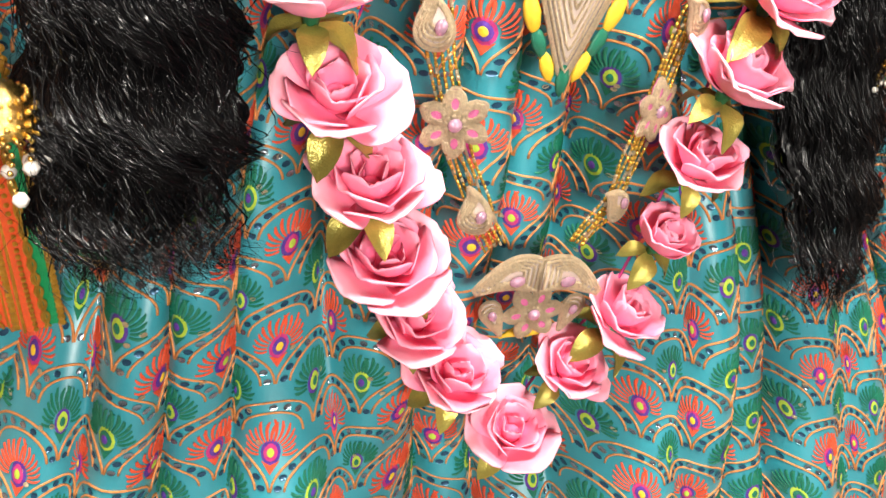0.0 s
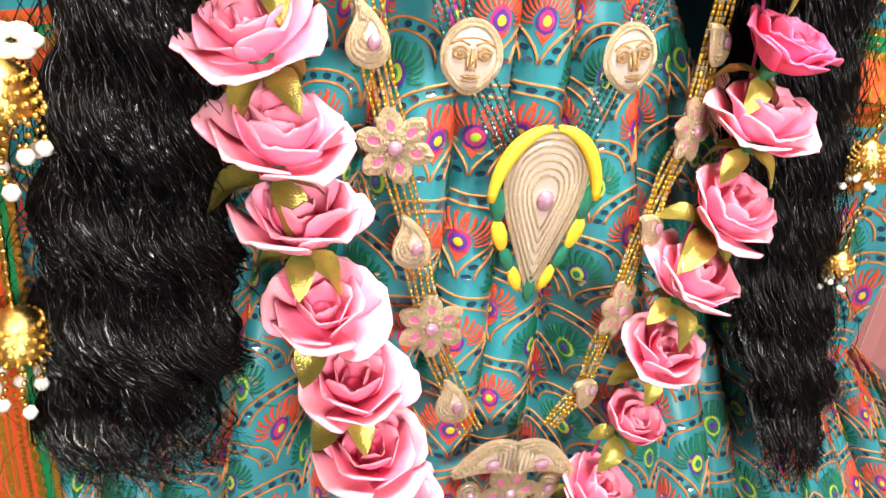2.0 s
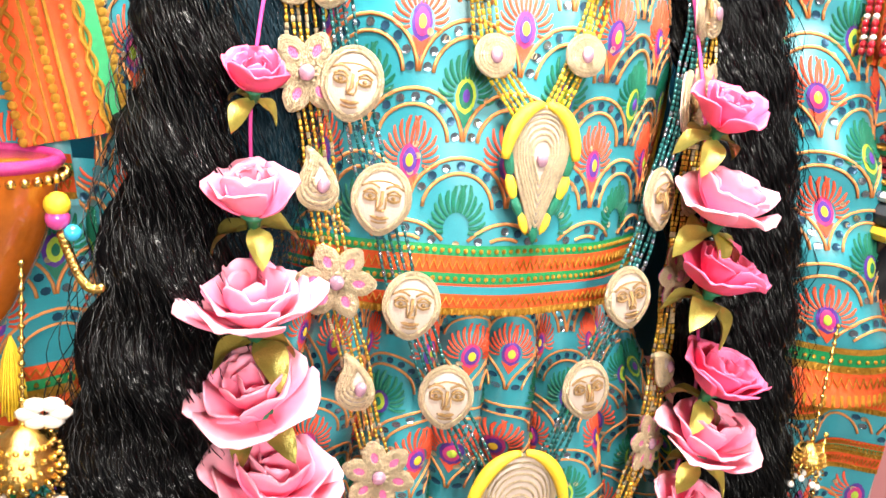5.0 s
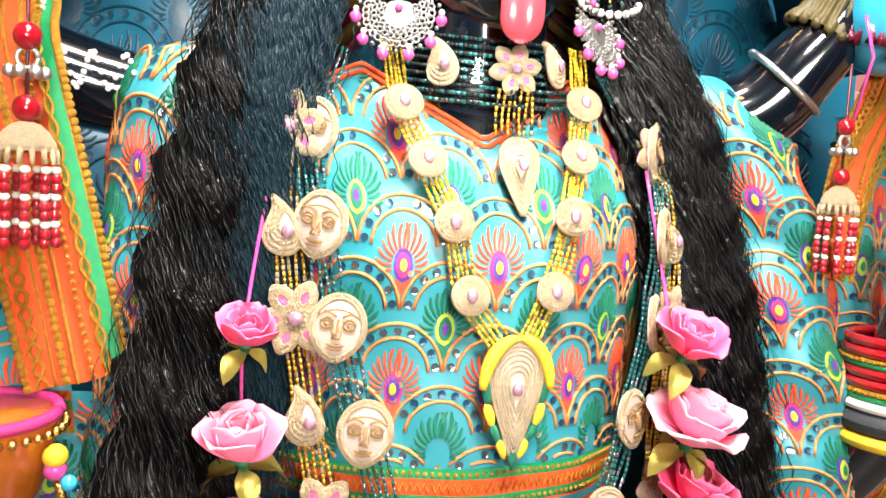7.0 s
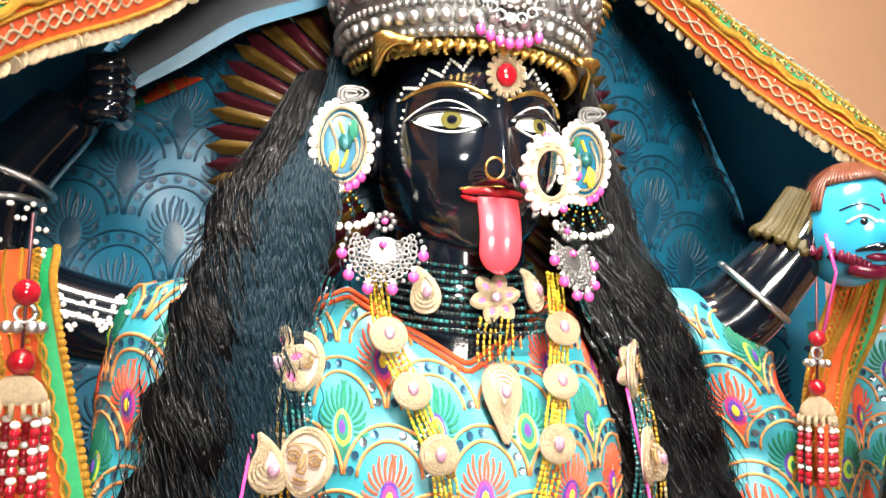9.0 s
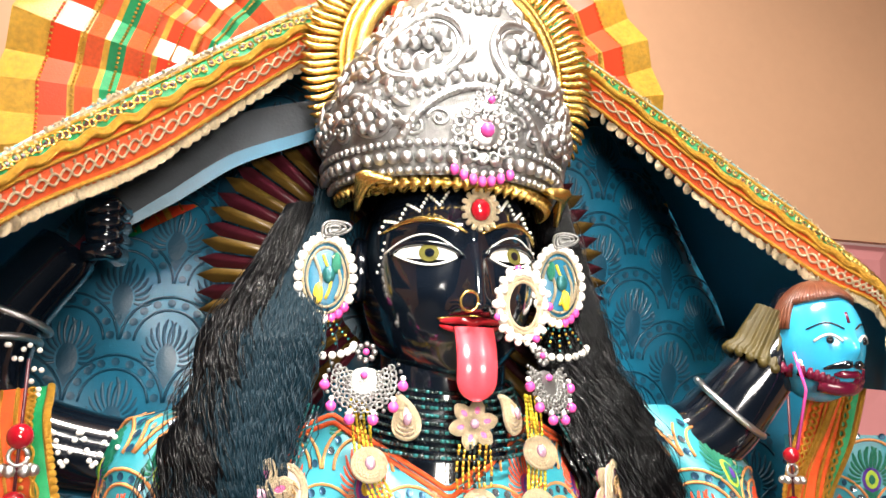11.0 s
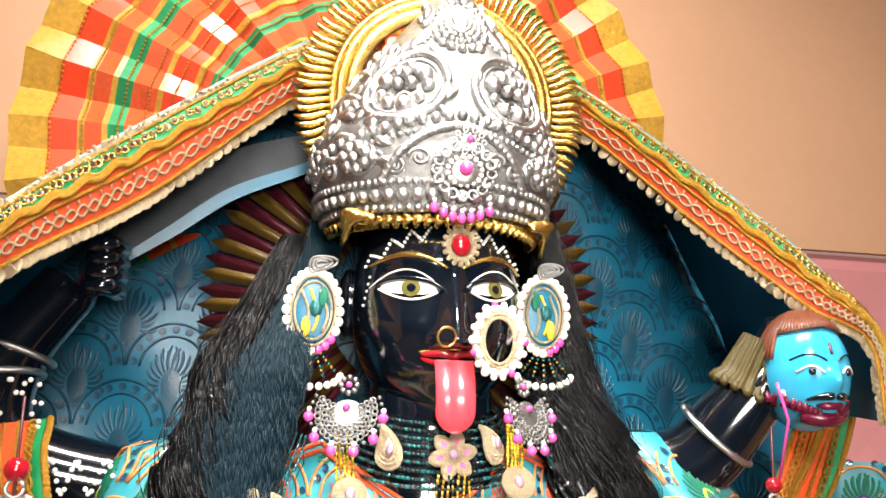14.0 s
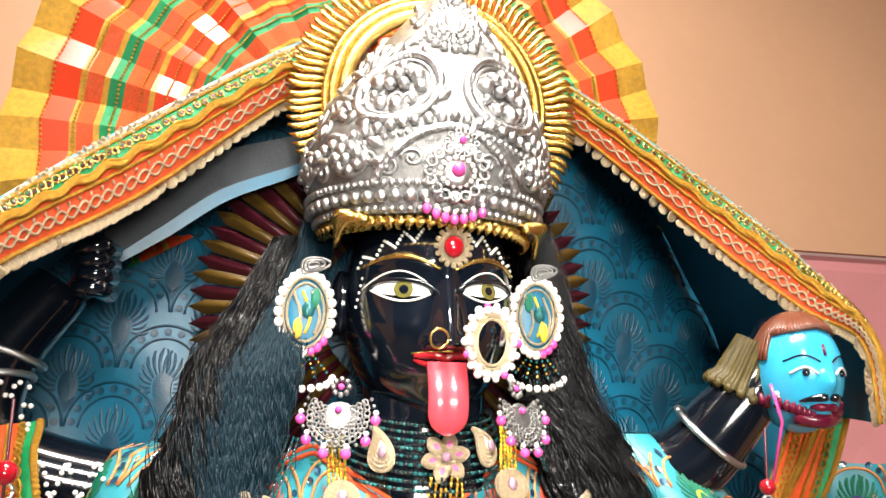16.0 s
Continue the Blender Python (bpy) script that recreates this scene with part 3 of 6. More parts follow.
for s, cz in ((-1, 1.5), (1, 1.502)):
    cx = 0.0365 * s
    up = [(cx + s * 0.022 * math.cos(q), cz + (0.0066 * math.sin(q) if q < math.pi else 0.0046 * math.sin(q)) + 0.0015 * math.cos(q)) for q in (2 * math.pi * k / 28 for k in range(28))]
    ellipse_fan((cx, cz), up, 0.0012, WHITE, 0.0014)
    ellipse_fan((cx + 0.001, cz + 0.0008), [(cx + 0.001 + 0.0076 * math.cos(q), cz + 0.0008 + 0.0074 * math.sin(q)) for q in (2 * math.pi * k / 20 for k in range(20))], 0.0026, IRIS, 0.0008)
    ellipse_fan((cx + 0.001, cz + 0.0008), [(cx + 0.001 + 0.0036 * math.cos(q), cz + 0.0008 + 0.0036 * math.sin(q)) for q in (2 * math.pi * k / 14 for k in range(14))], 0.0034, BLACK, 0.0005)
    st.tube([fp(cx + s * (0.025 * math.cos(q) + 0.0), cz + 0.0092 * math.sin(q) + 0.002 * math.cos(q), 0.0028) for q in lin(-0.15, math.pi, 20)], 0.0022, 6, BLACK)
    st.tube([fp(cx + s * 0.027 * t, cz + 0.0145 * (1 - t * t) + 0.002 + 0.003 * t, 0.0004) for t in lin(-0.95, 1.1, 18)], 0.0008, 5, WHITE)
    st.tube([fp(cx + s * 0.0225 * t, cz - 0.0078 * (1 - t * t) + 0.0015 * t - 0.001, 0.0008) for t in lin(-1, 1.15, 18)], 0.0011, 5, WHITE)
    st.tube([fp(cx + s * 0.001 + s * 0.031 * t, 1.519 + 0.010 * (1 - t * t) + 0.001 * t, 0.0006) for t in lin(-1, 1, 20)], [0.0012 + 0.0016 * (1 - abs(t)) for t in lin(-1, 1, 20)], 6, GOLD)
    for k in range(27):
        t = k / 26
        st.ball(fp(s * (0.019 + 0.05 * t), 1.548 - 0.026 * t * t + 0.0055 * (abs((k % 8) - 4) / 2 - 1), 0.0006), 0.0016, WHITE, 6)
    for k in range(5):
        st.ball(fp(s * (0.066 + 0.001 * k), 1.512 - 0.006 * k, 0.0004), 0.0014, WHITE, 6)
# mouth and tongue
st.tube([fp(0.025 * t, 1.4435 + 0.004 * (1 - t * t) + 0.003 * t * t - 0.0025 * math.exp(-(t / 0.15) ** 2), 0.002) for t in lin(-1, 1, 20)], [0.001 + 0.0028 * math.sqrt(max(0, 1 - t * t)) for t in lin(-1, 1, 20)], 8, LIPS)
st.tube([fp(0.025 * t, 1.4385 + 0.005 * t * t, 0.0018) for t in lin(-1, 1, 20)], [0.001 + 0.002 * math.sqrt(max(0, 1 - t * t)) for t in lin(-1, 1, 20)], 8, LIPS)
st.tube([fp(0.027 * t, 1.4475 + 0.003 * (1 - t * t) + 0.001 * t * t, 0.001) for t in lin(-1, 0.2, 14)], 0.0008, 5, GOLD)
tl = []
for k, t in enumerate(lin(0, 1, 18)):
    z = 1.442 - 0.058 * t
    y = face_y(0, 1.44) - 0.004 - 0.012 * math.sin(min(1, t * 1.6) * math.pi / 2) + 0.004 * t * t
    w = 0.0165 * (1.0 if t < 0.7 else math.sqrt(max(0.02, 1 - ((t - 0.7) / 0.3) ** 2)))
    tl.append([Vector((0.001 + w * math.cos(q), y - (0.0055 * (w / 0.0165)) * math.sin(q) * (1 - 0.32 * math.exp(-(math.cos(q) / 0.22) ** 2) * (math.sin(q) > 0)), z)) for q in (2 * math.pi * j / 28 for j in range(28))])
k0 = [p for ring in tl for p in ring]
st.add(k0, [(j * 28 + i, (j + 1) * 28 + i, (j + 1) * 28 + (i + 1) % 28, j * 28 + (i + 1) % 28) for j in range(17) for i in range(28)] + [tuple(range(17 * 28, 18 * 28))], TONGUE)
# neck, shoulders and arms
st.tube(bezier([(0, 0.085, 1.46), (0, 0.085, 1.40), (-0.002, 0.09, 1.36), (-0.006, 0.1, 1.30)], 20), [0.056] * 8 + lin(0.056, 0.085, 12), 28, BLACK)
st.tube(bezier([(-0.2, 0.115, 1.31), (-0.09, 0.115, 1.315), (0.07, 0.115, 1.315), (0.18, 0.115, 1.31)], 12), 0.042, 16, BLACK)
for s in (-1, 1):
    st.ball((s * 0.078, 0.09, 1.497), 0.02, BLACK, 12, (0.5, 0.9, 1.5))


def arm(pts, rs, n=26):
    st.tube(bezier(pts, n), [float(np.interp(k / (n - 1), [i / (len(rs) - 1) for i in range(len(rs))], rs)) for k in range(n)], 20, BLACK)


arm([(0.16, 0.1, 1.34), (0.235, 0.06, 1.352), (0.275, 0.035, 1.4), (0.303, 0.02, 1.445), (0.318, 0.022, 1.49)], [0.042, 0.038, 0.033, 0.026, 0.012])
arm([(-0.17, 0.1, 1.33), (-0.27, 0.085, 1.335), (-0.355, 0.075, 1.365), (-0.36, 0.085, 1.43), (-0.318, 0.1, 1.50)], [0.036, 0.032, 0.034, 0.031, 0.026])
arm([(0.33, 0.06, 1.0), (0.36, 0.0, 1.10), (0.365, -0.02, 1.17), (0.372, -0.03, 1.25)], [0.036, 0.034, 0.03, 0.026])
for c, s in (((-0.305, 0.09, 1.515), 1), ((0.318, 0.008, 1.468), 1)):
    for k in range(4):
        q = -0.6 + 0.4 * k
        st.tube([(c[0] + 0.02 * math.cos(q) - 0.012, c[1] - 0.02, c[2] - 0.02 + 0.012 * k), (c[0] + 0.022, c[1] - 0.026, c[2] - 0.018 + 0.012 * k), (c[0] + 0.028, c[1] + 0.0, c[2] - 0.02 + 0.012 * k)], 0.0085, 8, BLACK)
ob = st.make("statue", ["black", "white", "iris", "tongue", "lips", "gold"])
tagged(ob, "glossy black lacquered goddess statue with olive eyes and red tongue out", "statue")


# ---- hair ----
def lock(name, rows, strands, mats, wave, wavelength, seed, label, clumps=60, loose=0.12, spread=0.3, curl=0.0, n=90, thick=0.0003, reach=0.15, jitter=0.3, locks=200, broad=0.005):
    """rows: z, left x, right x, front y, depth. Strands gather in clumps that wave together, over a dark inner mass."""
    rnd = np.random.default_rng(seed)
    tz, bz = rows[0][0], rows[-1][0]
    t = thing(name, ((rows[-1][1] + rows[-1][2]) / 2, rows[-1][3] + 0.02, bz), label, "hair", "hair of the statue")
    g = Geo()

    def core(a, z):
        l, r, y, d = table(rows, z)
        q = a * 2 * math.pi
        taper = min(1, (z - bz) / 0.05 + 0.25)
        return Vector(((l + r) / 2 + (r - l) * 0.36 * math.cos(q) * taper, y + 0.014 + d / 2 + d * 0.28 * math.sin(q), z))
    g.grid(core, lin(0, 1, 25)[:-1], lin(bz + 0.085, tz, 50), 0, wrap=True)
    g.make("inner_mass", ["hairmass"], t)

    cs = (np.arange(clumps) + rnd.random(clumps)) / clumps
    cdep = rnd.random(clumps) ** 1.5
    cph = 1.2 * cs + 0.5 * np.sin(cs * 13) + rnd.normal(0, jitter, clumps)
    col = lambda a: a[:, None]
    order = sorted(rows)
    keys = [r[0] for r in order]
    u = np.linspace(0, 1, n)[None, :]
    grow = np.minimum(1, u * 4)

    def paths(count, loose, k):
        """Centre lines of strands: x, y, z by strand and step."""
        free = rnd.random(count) < loose
        s = np.where(free, rnd.random(count), cs[k] + rnd.normal(0, 0.6 / clumps, count))
        dep = np.clip(np.where(free, rnd.random(count) * 0.3, cdep[k] + rnd.normal(0, 0.15, count)), 0, 1)
        ph = cph[k] + rnd.normal(0, spread, count) + np.where(free, rnd.normal(0, 0.6, count), 0)
        wl = np.where(free, wavelength * rnd.uniform(0.97, 1.03, count), wavelength)
        amp = wave * rnd.uniform(0.75, 1.2, count)
        stray = np.where(free, rnd.normal(0, 0.012, count), rnd.normal(0, 0.002, count))
        z0 = tz - rnd.random(count) * 0.02
        z1 = bz + rnd.random(count) ** 1.6 * reach - 0.02
        z = col(z0) + col(z1 - z0) * u
        l, r, y, d = (np.interp(z, keys, [q[i] for q in order]) for i in (1, 2, 3, 4))
        ss = np.clip(col(s) + 0.012 * np.sin(u * 23 + col(cph[k]) * 3), -0.04, 1.04)
        arch = np.sqrt(np.maximum(0, 1 - (2 * np.clip(ss, 0, 1) - 1) ** 2))
        a = 2 * math.pi * z / col(wl) + col(ph)
        end = np.clip((u - 0.72) / 0.28, 0, 1) ** 1.5 * curl
        b = 2 * math.pi * z / (col(wl) * 0.6) + col(rnd.random(count) * 6.28)
        x = l + (r - l) * ss + col(amp) * grow * 0.6 * np.sin(a) + col(stray) * (0.3 + u) + end * 0.012 * np.sin(b)
        yy = y + d * 0.5 - arch * d * 0.5 * (1 - 0.55 * col(dep)) - 0.002 - np.where(free, 0.004, 0.0)[:, None] + col(amp) * grow * np.cos(a) + end * 0.01 * np.cos(b)
        return x, yy, z

    # broad locks
    x, yy, z = paths(locks, 0.0, np.arange(locks) % clumps)
    across = np.linspace(-1, 1, 5)
    w = col(broad * rnd.uniform(0.6, 1.3, locks)) * np.clip((1 - u) / 0.2, 0.06, 1) * (1 + 0.2 * np.sin(u * 40 + col(rnd.random(locks) * 6)))
    side = w[:, :, None] * across
    V = np.stack([x[:, :, None] + side, yy[:, :, None] + 0.45 * w[:, :, None] * across ** 2, np.repeat(z[:, :, None], 5, 2)], -1).reshape(-1, 3)
    fib = np.stack([side * 2600 + np.arange(locks)[:, None, None] * 31.7, np.repeat(z[:, :, None] * 25, 5, 2), np.zeros_like(side)], -1).reshape(-1, 3)
    base = (np.arange(locks)[:, None] * n + np.arange(n - 1)[None, :]).reshape(-1, 1) * 5
    F = np.stack([base + np.array((j, j + 1, j + 6, j + 5))[None, :] for j in range(4)], 1).reshape(-1, 4)
    g = Geo()
    g.v, g.f, g.m = V.tolist(), F.tolist(), [0] * len(F)
    o = g.make("lock_mass", [mats + "lock"], t, label="waved locks of glossy hair")
    o.data.attributes.new("fibre", "FLOAT_VECTOR", "POINT").data.foreach_set("vector", fib.ravel())
    tagged(o, kind="stuff")

    # single hairs over them
    x, yy, z = paths(strands, loose, rnd.integers(0, clumps, strands))
    yy = yy - 0.0012
    rr = col(thick * rnd.uniform(0.6, 1.4, strands)) * np.where(u < 0.9, 1.0, 0.5)
    V = np.stack([np.stack([x - rr, yy, z], -1), np.stack([x, yy - rr, z], -1), np.stack([x + rr, yy + rr * 0.5, z], -1)], 2).reshape(-1, 3)
    base = (np.arange(strands)[:, None] * n + np.arange(n - 1)[None, :]).reshape(-1, 1) * 3
    F = np.stack([base + np.array(q)[None, :] for q in ((0, 1, 4, 3), (1, 2, 5, 4))], 1).reshape(-1, 4)
    g = Geo()
    g.v, g.f, g.m = V.tolist(), F.tolist(), [0] * len(F)
    o = g.make("strand_mass", [mats], t, label="long wavy strands" if wave > 0.004 else "fine crinkled strands")
    tagged(o, kind="stuff")
    return t


HL = ((1.56, -0.135, -0.118, 0.11, 0.03), (1.50, -0.162, -0.135, 0.07, 0.05), (1.448, -0.194, -0.155, 0.035, 0.07), (1.32, -0.23, -0.175, -0.0, 0.07), (1.21, -0.244, -0.185, -0.02, 0.07),
      (1.10, -0.26, -0.185, -0.03, 0.07), (0.98, -0.284, -0.2, -0.045, 0.08), (0.85, -0.306, -0.2, -0.055, 0.08), (0.76, -0.318, -0.195, -0.07, 0.08), (0.70, -0.312, -0.205, -0.08, 0.07))
HLI = ((1.6, -0.104, -0.088, 0.12, 0.03), (1.54, -0.112, -0.095, 0.1, 0.03), (1.49, -0.138, -0.108, 0.065, 0.05), (1.43, -0.182, -0.122, 0.025, 0.06), (1.33, -0.205, -0.15, 0.0, 0.06), (1.2, -0.205, -0.16, -0.01, 0.05), (1.05, -0.215, -0.17, -0.015, 0.05))
HR_ = ((1.66, 0.08, 0.11, 0.13, 0.05), (1.56, 0.098, 0.128, 0.09, 0.05), (1.48, 0.1, 0.14, 0.06, 0.06), (1.42, 0.095, 0.155, 0.045, 0.06), (1.35, 0.112, 0.192, 0.02, 0.07), (1.2, 0.145, 0.232, 0.0, 0.07),
       (1.075, 0.157, 0.262, -0.005, 0.08), (0.97, 0.168, 0.262, -0.02, 0.08), (0.8, 0.2, 0.285, -0.035, 0.08), (0.69, 0.232, 0.305, -0.06, 0.07), (0.62, 0.252, 0.296, -0.075, 0.06))
lock("hair_lock", HL, 1100, "hair", 0.0115, 0.069, 3, "long wavy black hair hanging over one shoulder", clumps=70, spread=0.16, jitter=0.22, loose=0.2, curl=1.0, n=140, locks=260)
lock("hair_lock", HLI, 2200, "hair2", 0.003, 0.022, 4, "crinkled blue-black hair beside the face", clumps=200, spread=2.0, loose=0.4, n=96, thick=0.0004, jitter=2.0, locks=120, broad=0.004)
lock("hair_lock", HR_, 1100, "hair", 0.0065, 0.062, 5, "long slightly wavy black hair over the other shoulder", clumps=60, spread=0.3, loose=0.25, curl=0.5, n=100, reach=0.2, jitter=0.5, locks=220)


# ---- crown ----
def crown_r(z):
    return table(((1.552, 0.099), (1.575, 0.108), (1.605, 0.1145), (1.635, 0.1135), (1.662, 0.105), (1.687, 0.095), (1.713, 0.08), (1.74, 0.063), (1.766, 0.046), (1.79, 0.03), (1.81, 0.015), (1.83, 0.004)), z)[0]


@lifted
def crown_at(x, z):
    r = crown_r(z)
    f = x / 0.105
    rise = 0.011 * min(1, max(0, (1.65 - z) / 0.09))
    return -0.004 + r * math.sin(f) + 0.1 * max(0, z - 1.62), 0.085 - 0.98 * r * math.cos(f) + 0.05 * max(0, z - 1.7), z + rise


def on_crown(pts, h=0.001):
    return [crown_at(x, z, h) for x, z in pts]


def circle(cx, cz, rx, rz, n=28, a0=0.0, a1=2 * math.pi):
    return [(cx + rx * math.cos(q), cz + rz * math.sin(q)) for q in lin(a0, a1, n)]


crown = thing("crown", (0, 0.085, 1.55), "tall domed silver crown with embossed scrolls, beads and flowers", "crown")
g = Geo()
g.grid(crown_at, lin(-0.33, 0.33, 97)[:-1], lin(1.552, 1.83, 60), 0, wrap=True)
g.make("shell", ["oxide"], crown)


def rope(g, line, r, twist=True):
    P = on_crown(line, r * 0.5)
    g.tube(P, r, 8)
    if twist:
        acc = 0.0
        for a, b in zip(P[:-1], P[1:]):
            acc += (b - a).length
            if acc > r * 1.3:
                acc = 0.0
                g.ball((a + b) / 2, r * 1.18, 0, 6)


def beads(name, line, r):
    g = Geo()
    P = on_crown(line, r * 0.4)
    acc = 0.0
    g.ball(P[0], r, 0, 8)
    for a, b in zip(P[:-1], P[1:]):
        acc += (b - a).length
        if acc > r * 2.1:
            acc = 0.0
            g.ball(b, r, 0, 8)
    return g.make(name, ["silver"], crown)


def spiral(g, cx, cz, r, turns, flip, thick):
    line = [(cx + flip * r * (1 - 0.85 * t) * math.cos(turns * 2 * math.pi * t), cz + r * (1 - 0.85 * t) * math.sin(turns * 2 * math.pi * t)) for t in lin(0, 1, 36)]
    g.tube(on_crown(line, thick * 0.4), [thick * (1 - 0.5 * t) for t in lin(0, 1, 36)], 7)
    g.ball(crown_at(cx, cz, thick * 0.6), thick * 1.5, 0, 8)


def bloom(g, cx, cz, r, n, h=0.003):
    g.ball(crown_at(cx, cz, h), r * 0.33, 0, 9)
    for k in range(n):
        q = 2 * math.pi * k / n + 0.3
        g.ball(crown_at(cx + 0.62 * r * math.cos(q), cz + 0.62 * r * math.sin(q), h * 0.7), r * 0.33, 0, 8)


for z, r in ((1.556, 0.0034), (1.567, 0.0056), (1.578, 0.0032)):
    beads("bead_row", [(x, z) for x in lin(-0.2, 0.2, 300)], r)
for s in (-1, 1):
    g = Geo()
    c = (s * 0.05 - 0.002, 1.674)
    rope(g, circle(c[0], c[1], 0.038, 0.036, 80), 0.0036)
    rope(g, circle(c[0], c[1], 0.031, 0.029, 60), 0.0016, False)
    g.make("scroll_ring", ["silver"], crown)
    g = Geo()
    bloom(g, c[0], c[1] + 0.008, 0.017, 5, 0.006)
    for k in range(9):
        q = 2 * math.pi * k / 9
        g.ball(crown_at(c[0] + 0.021 * math.cos(q), c[1] - 0.002 + 0.019 * math.sin(q), 0.002), 0.0062 + 0.002 * math.sin(k * 2.1), 0, 8)
    for k in range(3):
        spiral(g, c[0] + (k - 1) * 0.014, c[1] - 0.014, 0.007, 1.4, 1 if k % 2 else -1, 0.0016)
    g.make("rosette", ["silver"], crown)
    g = Geo()
    bloom(g, s * 0.083, 1.603, 0.017, 7, 0.004)
    rope(g, circle(s * 0.083, 1.603, 0.0175, 0.0165, 40), 0.0014, False)
    g.make("flower_boss", ["silver"], crown)
    beads("bead_row", [(s * (0.0 + 0.16 * t), 1.642 - 0.03 * t - 0.012 * t * t) for t in lin(0, 1, 160)], 0.0049)
    beads("bead_row", [(s * (0.006 + 0.15 * t), 1.631 - 0.032 * t - 0.012 * t * t) for t in lin(0, 1, 160)], 0.0026)
    g = Geo()
    rope(g, [(s * (0.0 + 0.062 * t), 1.632 - 0.008 * t - 0.045 * t ** 2.2) for t in lin(0, 1, 50)], 0.0036)
    g.make("arch_rope", ["silver"], crown)
    g = Geo()
    for cx, cz, r in ((0.115, 1.665, 0.014), (0.12, 1.64, 0.012), (0.118, 1.70, 0.012), (0.05, 1.592, 0.010), (0.116, 1.595, 0.012), (0.03, 1.60, 0.009), (0.14, 1.60, 0.012), (0.145, 1.66, 0.014), (0.17, 1.63, 0.014), (0.09, 1.715, 0.012), (0.065, 1.60, 0.008)):
        spiral(g, s * cx, cz, r, 1.5, s, r * 0.2)
    for k in range(95):
        x, z = s * random.uniform(0.004, 0.2), random.uniform(1.583, 1.79)
        if math.hypot(abs(x) - 0.05, z - 1.674) < 0.036 or math.hypot(x, z - 1.757) < 0.04 or (abs(x) < 0.05 and z < 1.63):
            continue
        P = [(x + 0.009 * t * math.cos(k), z + 0.009 * t * math.sin(k)) for t in lin(-1, 1, 6)]
        g.tube(on_crown(P, 0.001), [0.0008, 0.003, 0.0042, 0.004, 0.0026, 0.0006], 7)
    g.make("leaf_scroll", ["silver"], crown)
    g = Geo()
    for k in range(8):
        t = k / 7
        x0, z0 = s * (0.052 - 0.018 * t), 1.725 + 0.032 * t
        P = [(x0 + s * 0.02 * (u - 0.2) * (1 - 0.3 * t), z0 + 0.016 * u - 0.02 * u * u) for u in lin(0, 1, 8)]
        g.tube(on_crown(P, 0.001), [0.001, 0.003, 0.004, 0.0045, 0.0045, 0.004, 0.003, 0.001], 7)
    g.make("plume", ["silver"], crown)
for rx, rz, r in ((0.043, 0.04, 0.0045), (0.033, 0.030, 0.0038), (0.0245, 0.022, 0.0028)):
    beads("bead_ring", circle(-0.002, 1.757, rx, rz, 220), r)
g = Geo()
rope(g, circle(-0.002, 1.757, 0.0185, 0.0165, 40), 0.0032, False)
for k in range(9):
    t = (k - 4) / 4
    g.tube(on_crown([(-0.002 + 0.013 * t * (0.5 + 0.5 * u), 1.747 + 0.02 * u + 0.006 * (1 - t * t)) for u in lin(-0.5, 1, 8)], 0.003), [0.0008, 0.0014, 0.002, 0.0022, 0.0022, 0.002, 0.0014, 0.0008], 6)
g.make("central_shell", ["silver"], crown)
g = Geo()
for k in range(34):
    x = -0.16 + 0.32 * k / 33
    g.tube([crown_at(x, 1.552, -0.006), crown_at(x + 0.002, 1.542, -0.003), crown_at(x + 0.005, 1.548, -0.001)], 0.0045, 7)
g.make("brow_band", ["gold"], crown, label="twisted gold band under the crown")
for s in (-1, 1):
    g = Geo()
    for k in range(5):
        g.tube(bezier([(s * 0.068, 0.0 + 0.004 * k, 1.557 + 0.002 * k), (s * (0.084 + 0.002 * k), 0.015, 1.556 + 0.002 * k), (s * 0.09, 0.04, 1.54 + 0.004 * k)], 8), 0.0026, 6)
    g.make("gold_wing", ["gold"], crown, label="gold leaf at the crown's edge")


# ---- gold aureole round the crown ----
aur = thing("aureole", (0, 0.12, 1.6), "gilded aureole of curved rays round the silver crown", "aureole")
g = Geo()
AC = (0.006, 1.694)


def au(q, r, y=0.088):
    return Vector((AC[0] + r * math.cos(q), y, AC[1] + r * 1.02 * math.sin(q)))


for r, t in ((0.092, 0.0075), (0.102, 0.0055), (0.109, 0.0035)):
    g.tube([au(q, r) for q in lin(-0.75, math.pi + 0.75, 60)], t, 8)
g.make("rim", ["gold"], aur)
ray = Geo()
ray.tube([(0, 0, 0), (0.010, 0.001, 0.001), (0.02, 0.0, 0.0035), (0.028, 0.0, 0.003), (0.034, 0.0015, 0.0)], [0.0026, 0.0032, 0.0034, 0.003, 0.0014], 7, 0)
ray = ray.mesh("ray", ["gold"])
for k in range(76):
    q = -0.72 + (math.pi + 1.44) * k / 75
    p = au(q, 0.111)
    place("ray", ray, Matrix.Translation(p) @ Matrix.Rotation(-q, 4, "Y") @ Matrix.Rotation(random.uniform(-0.05, 0.05), 4, "Y"), aur)

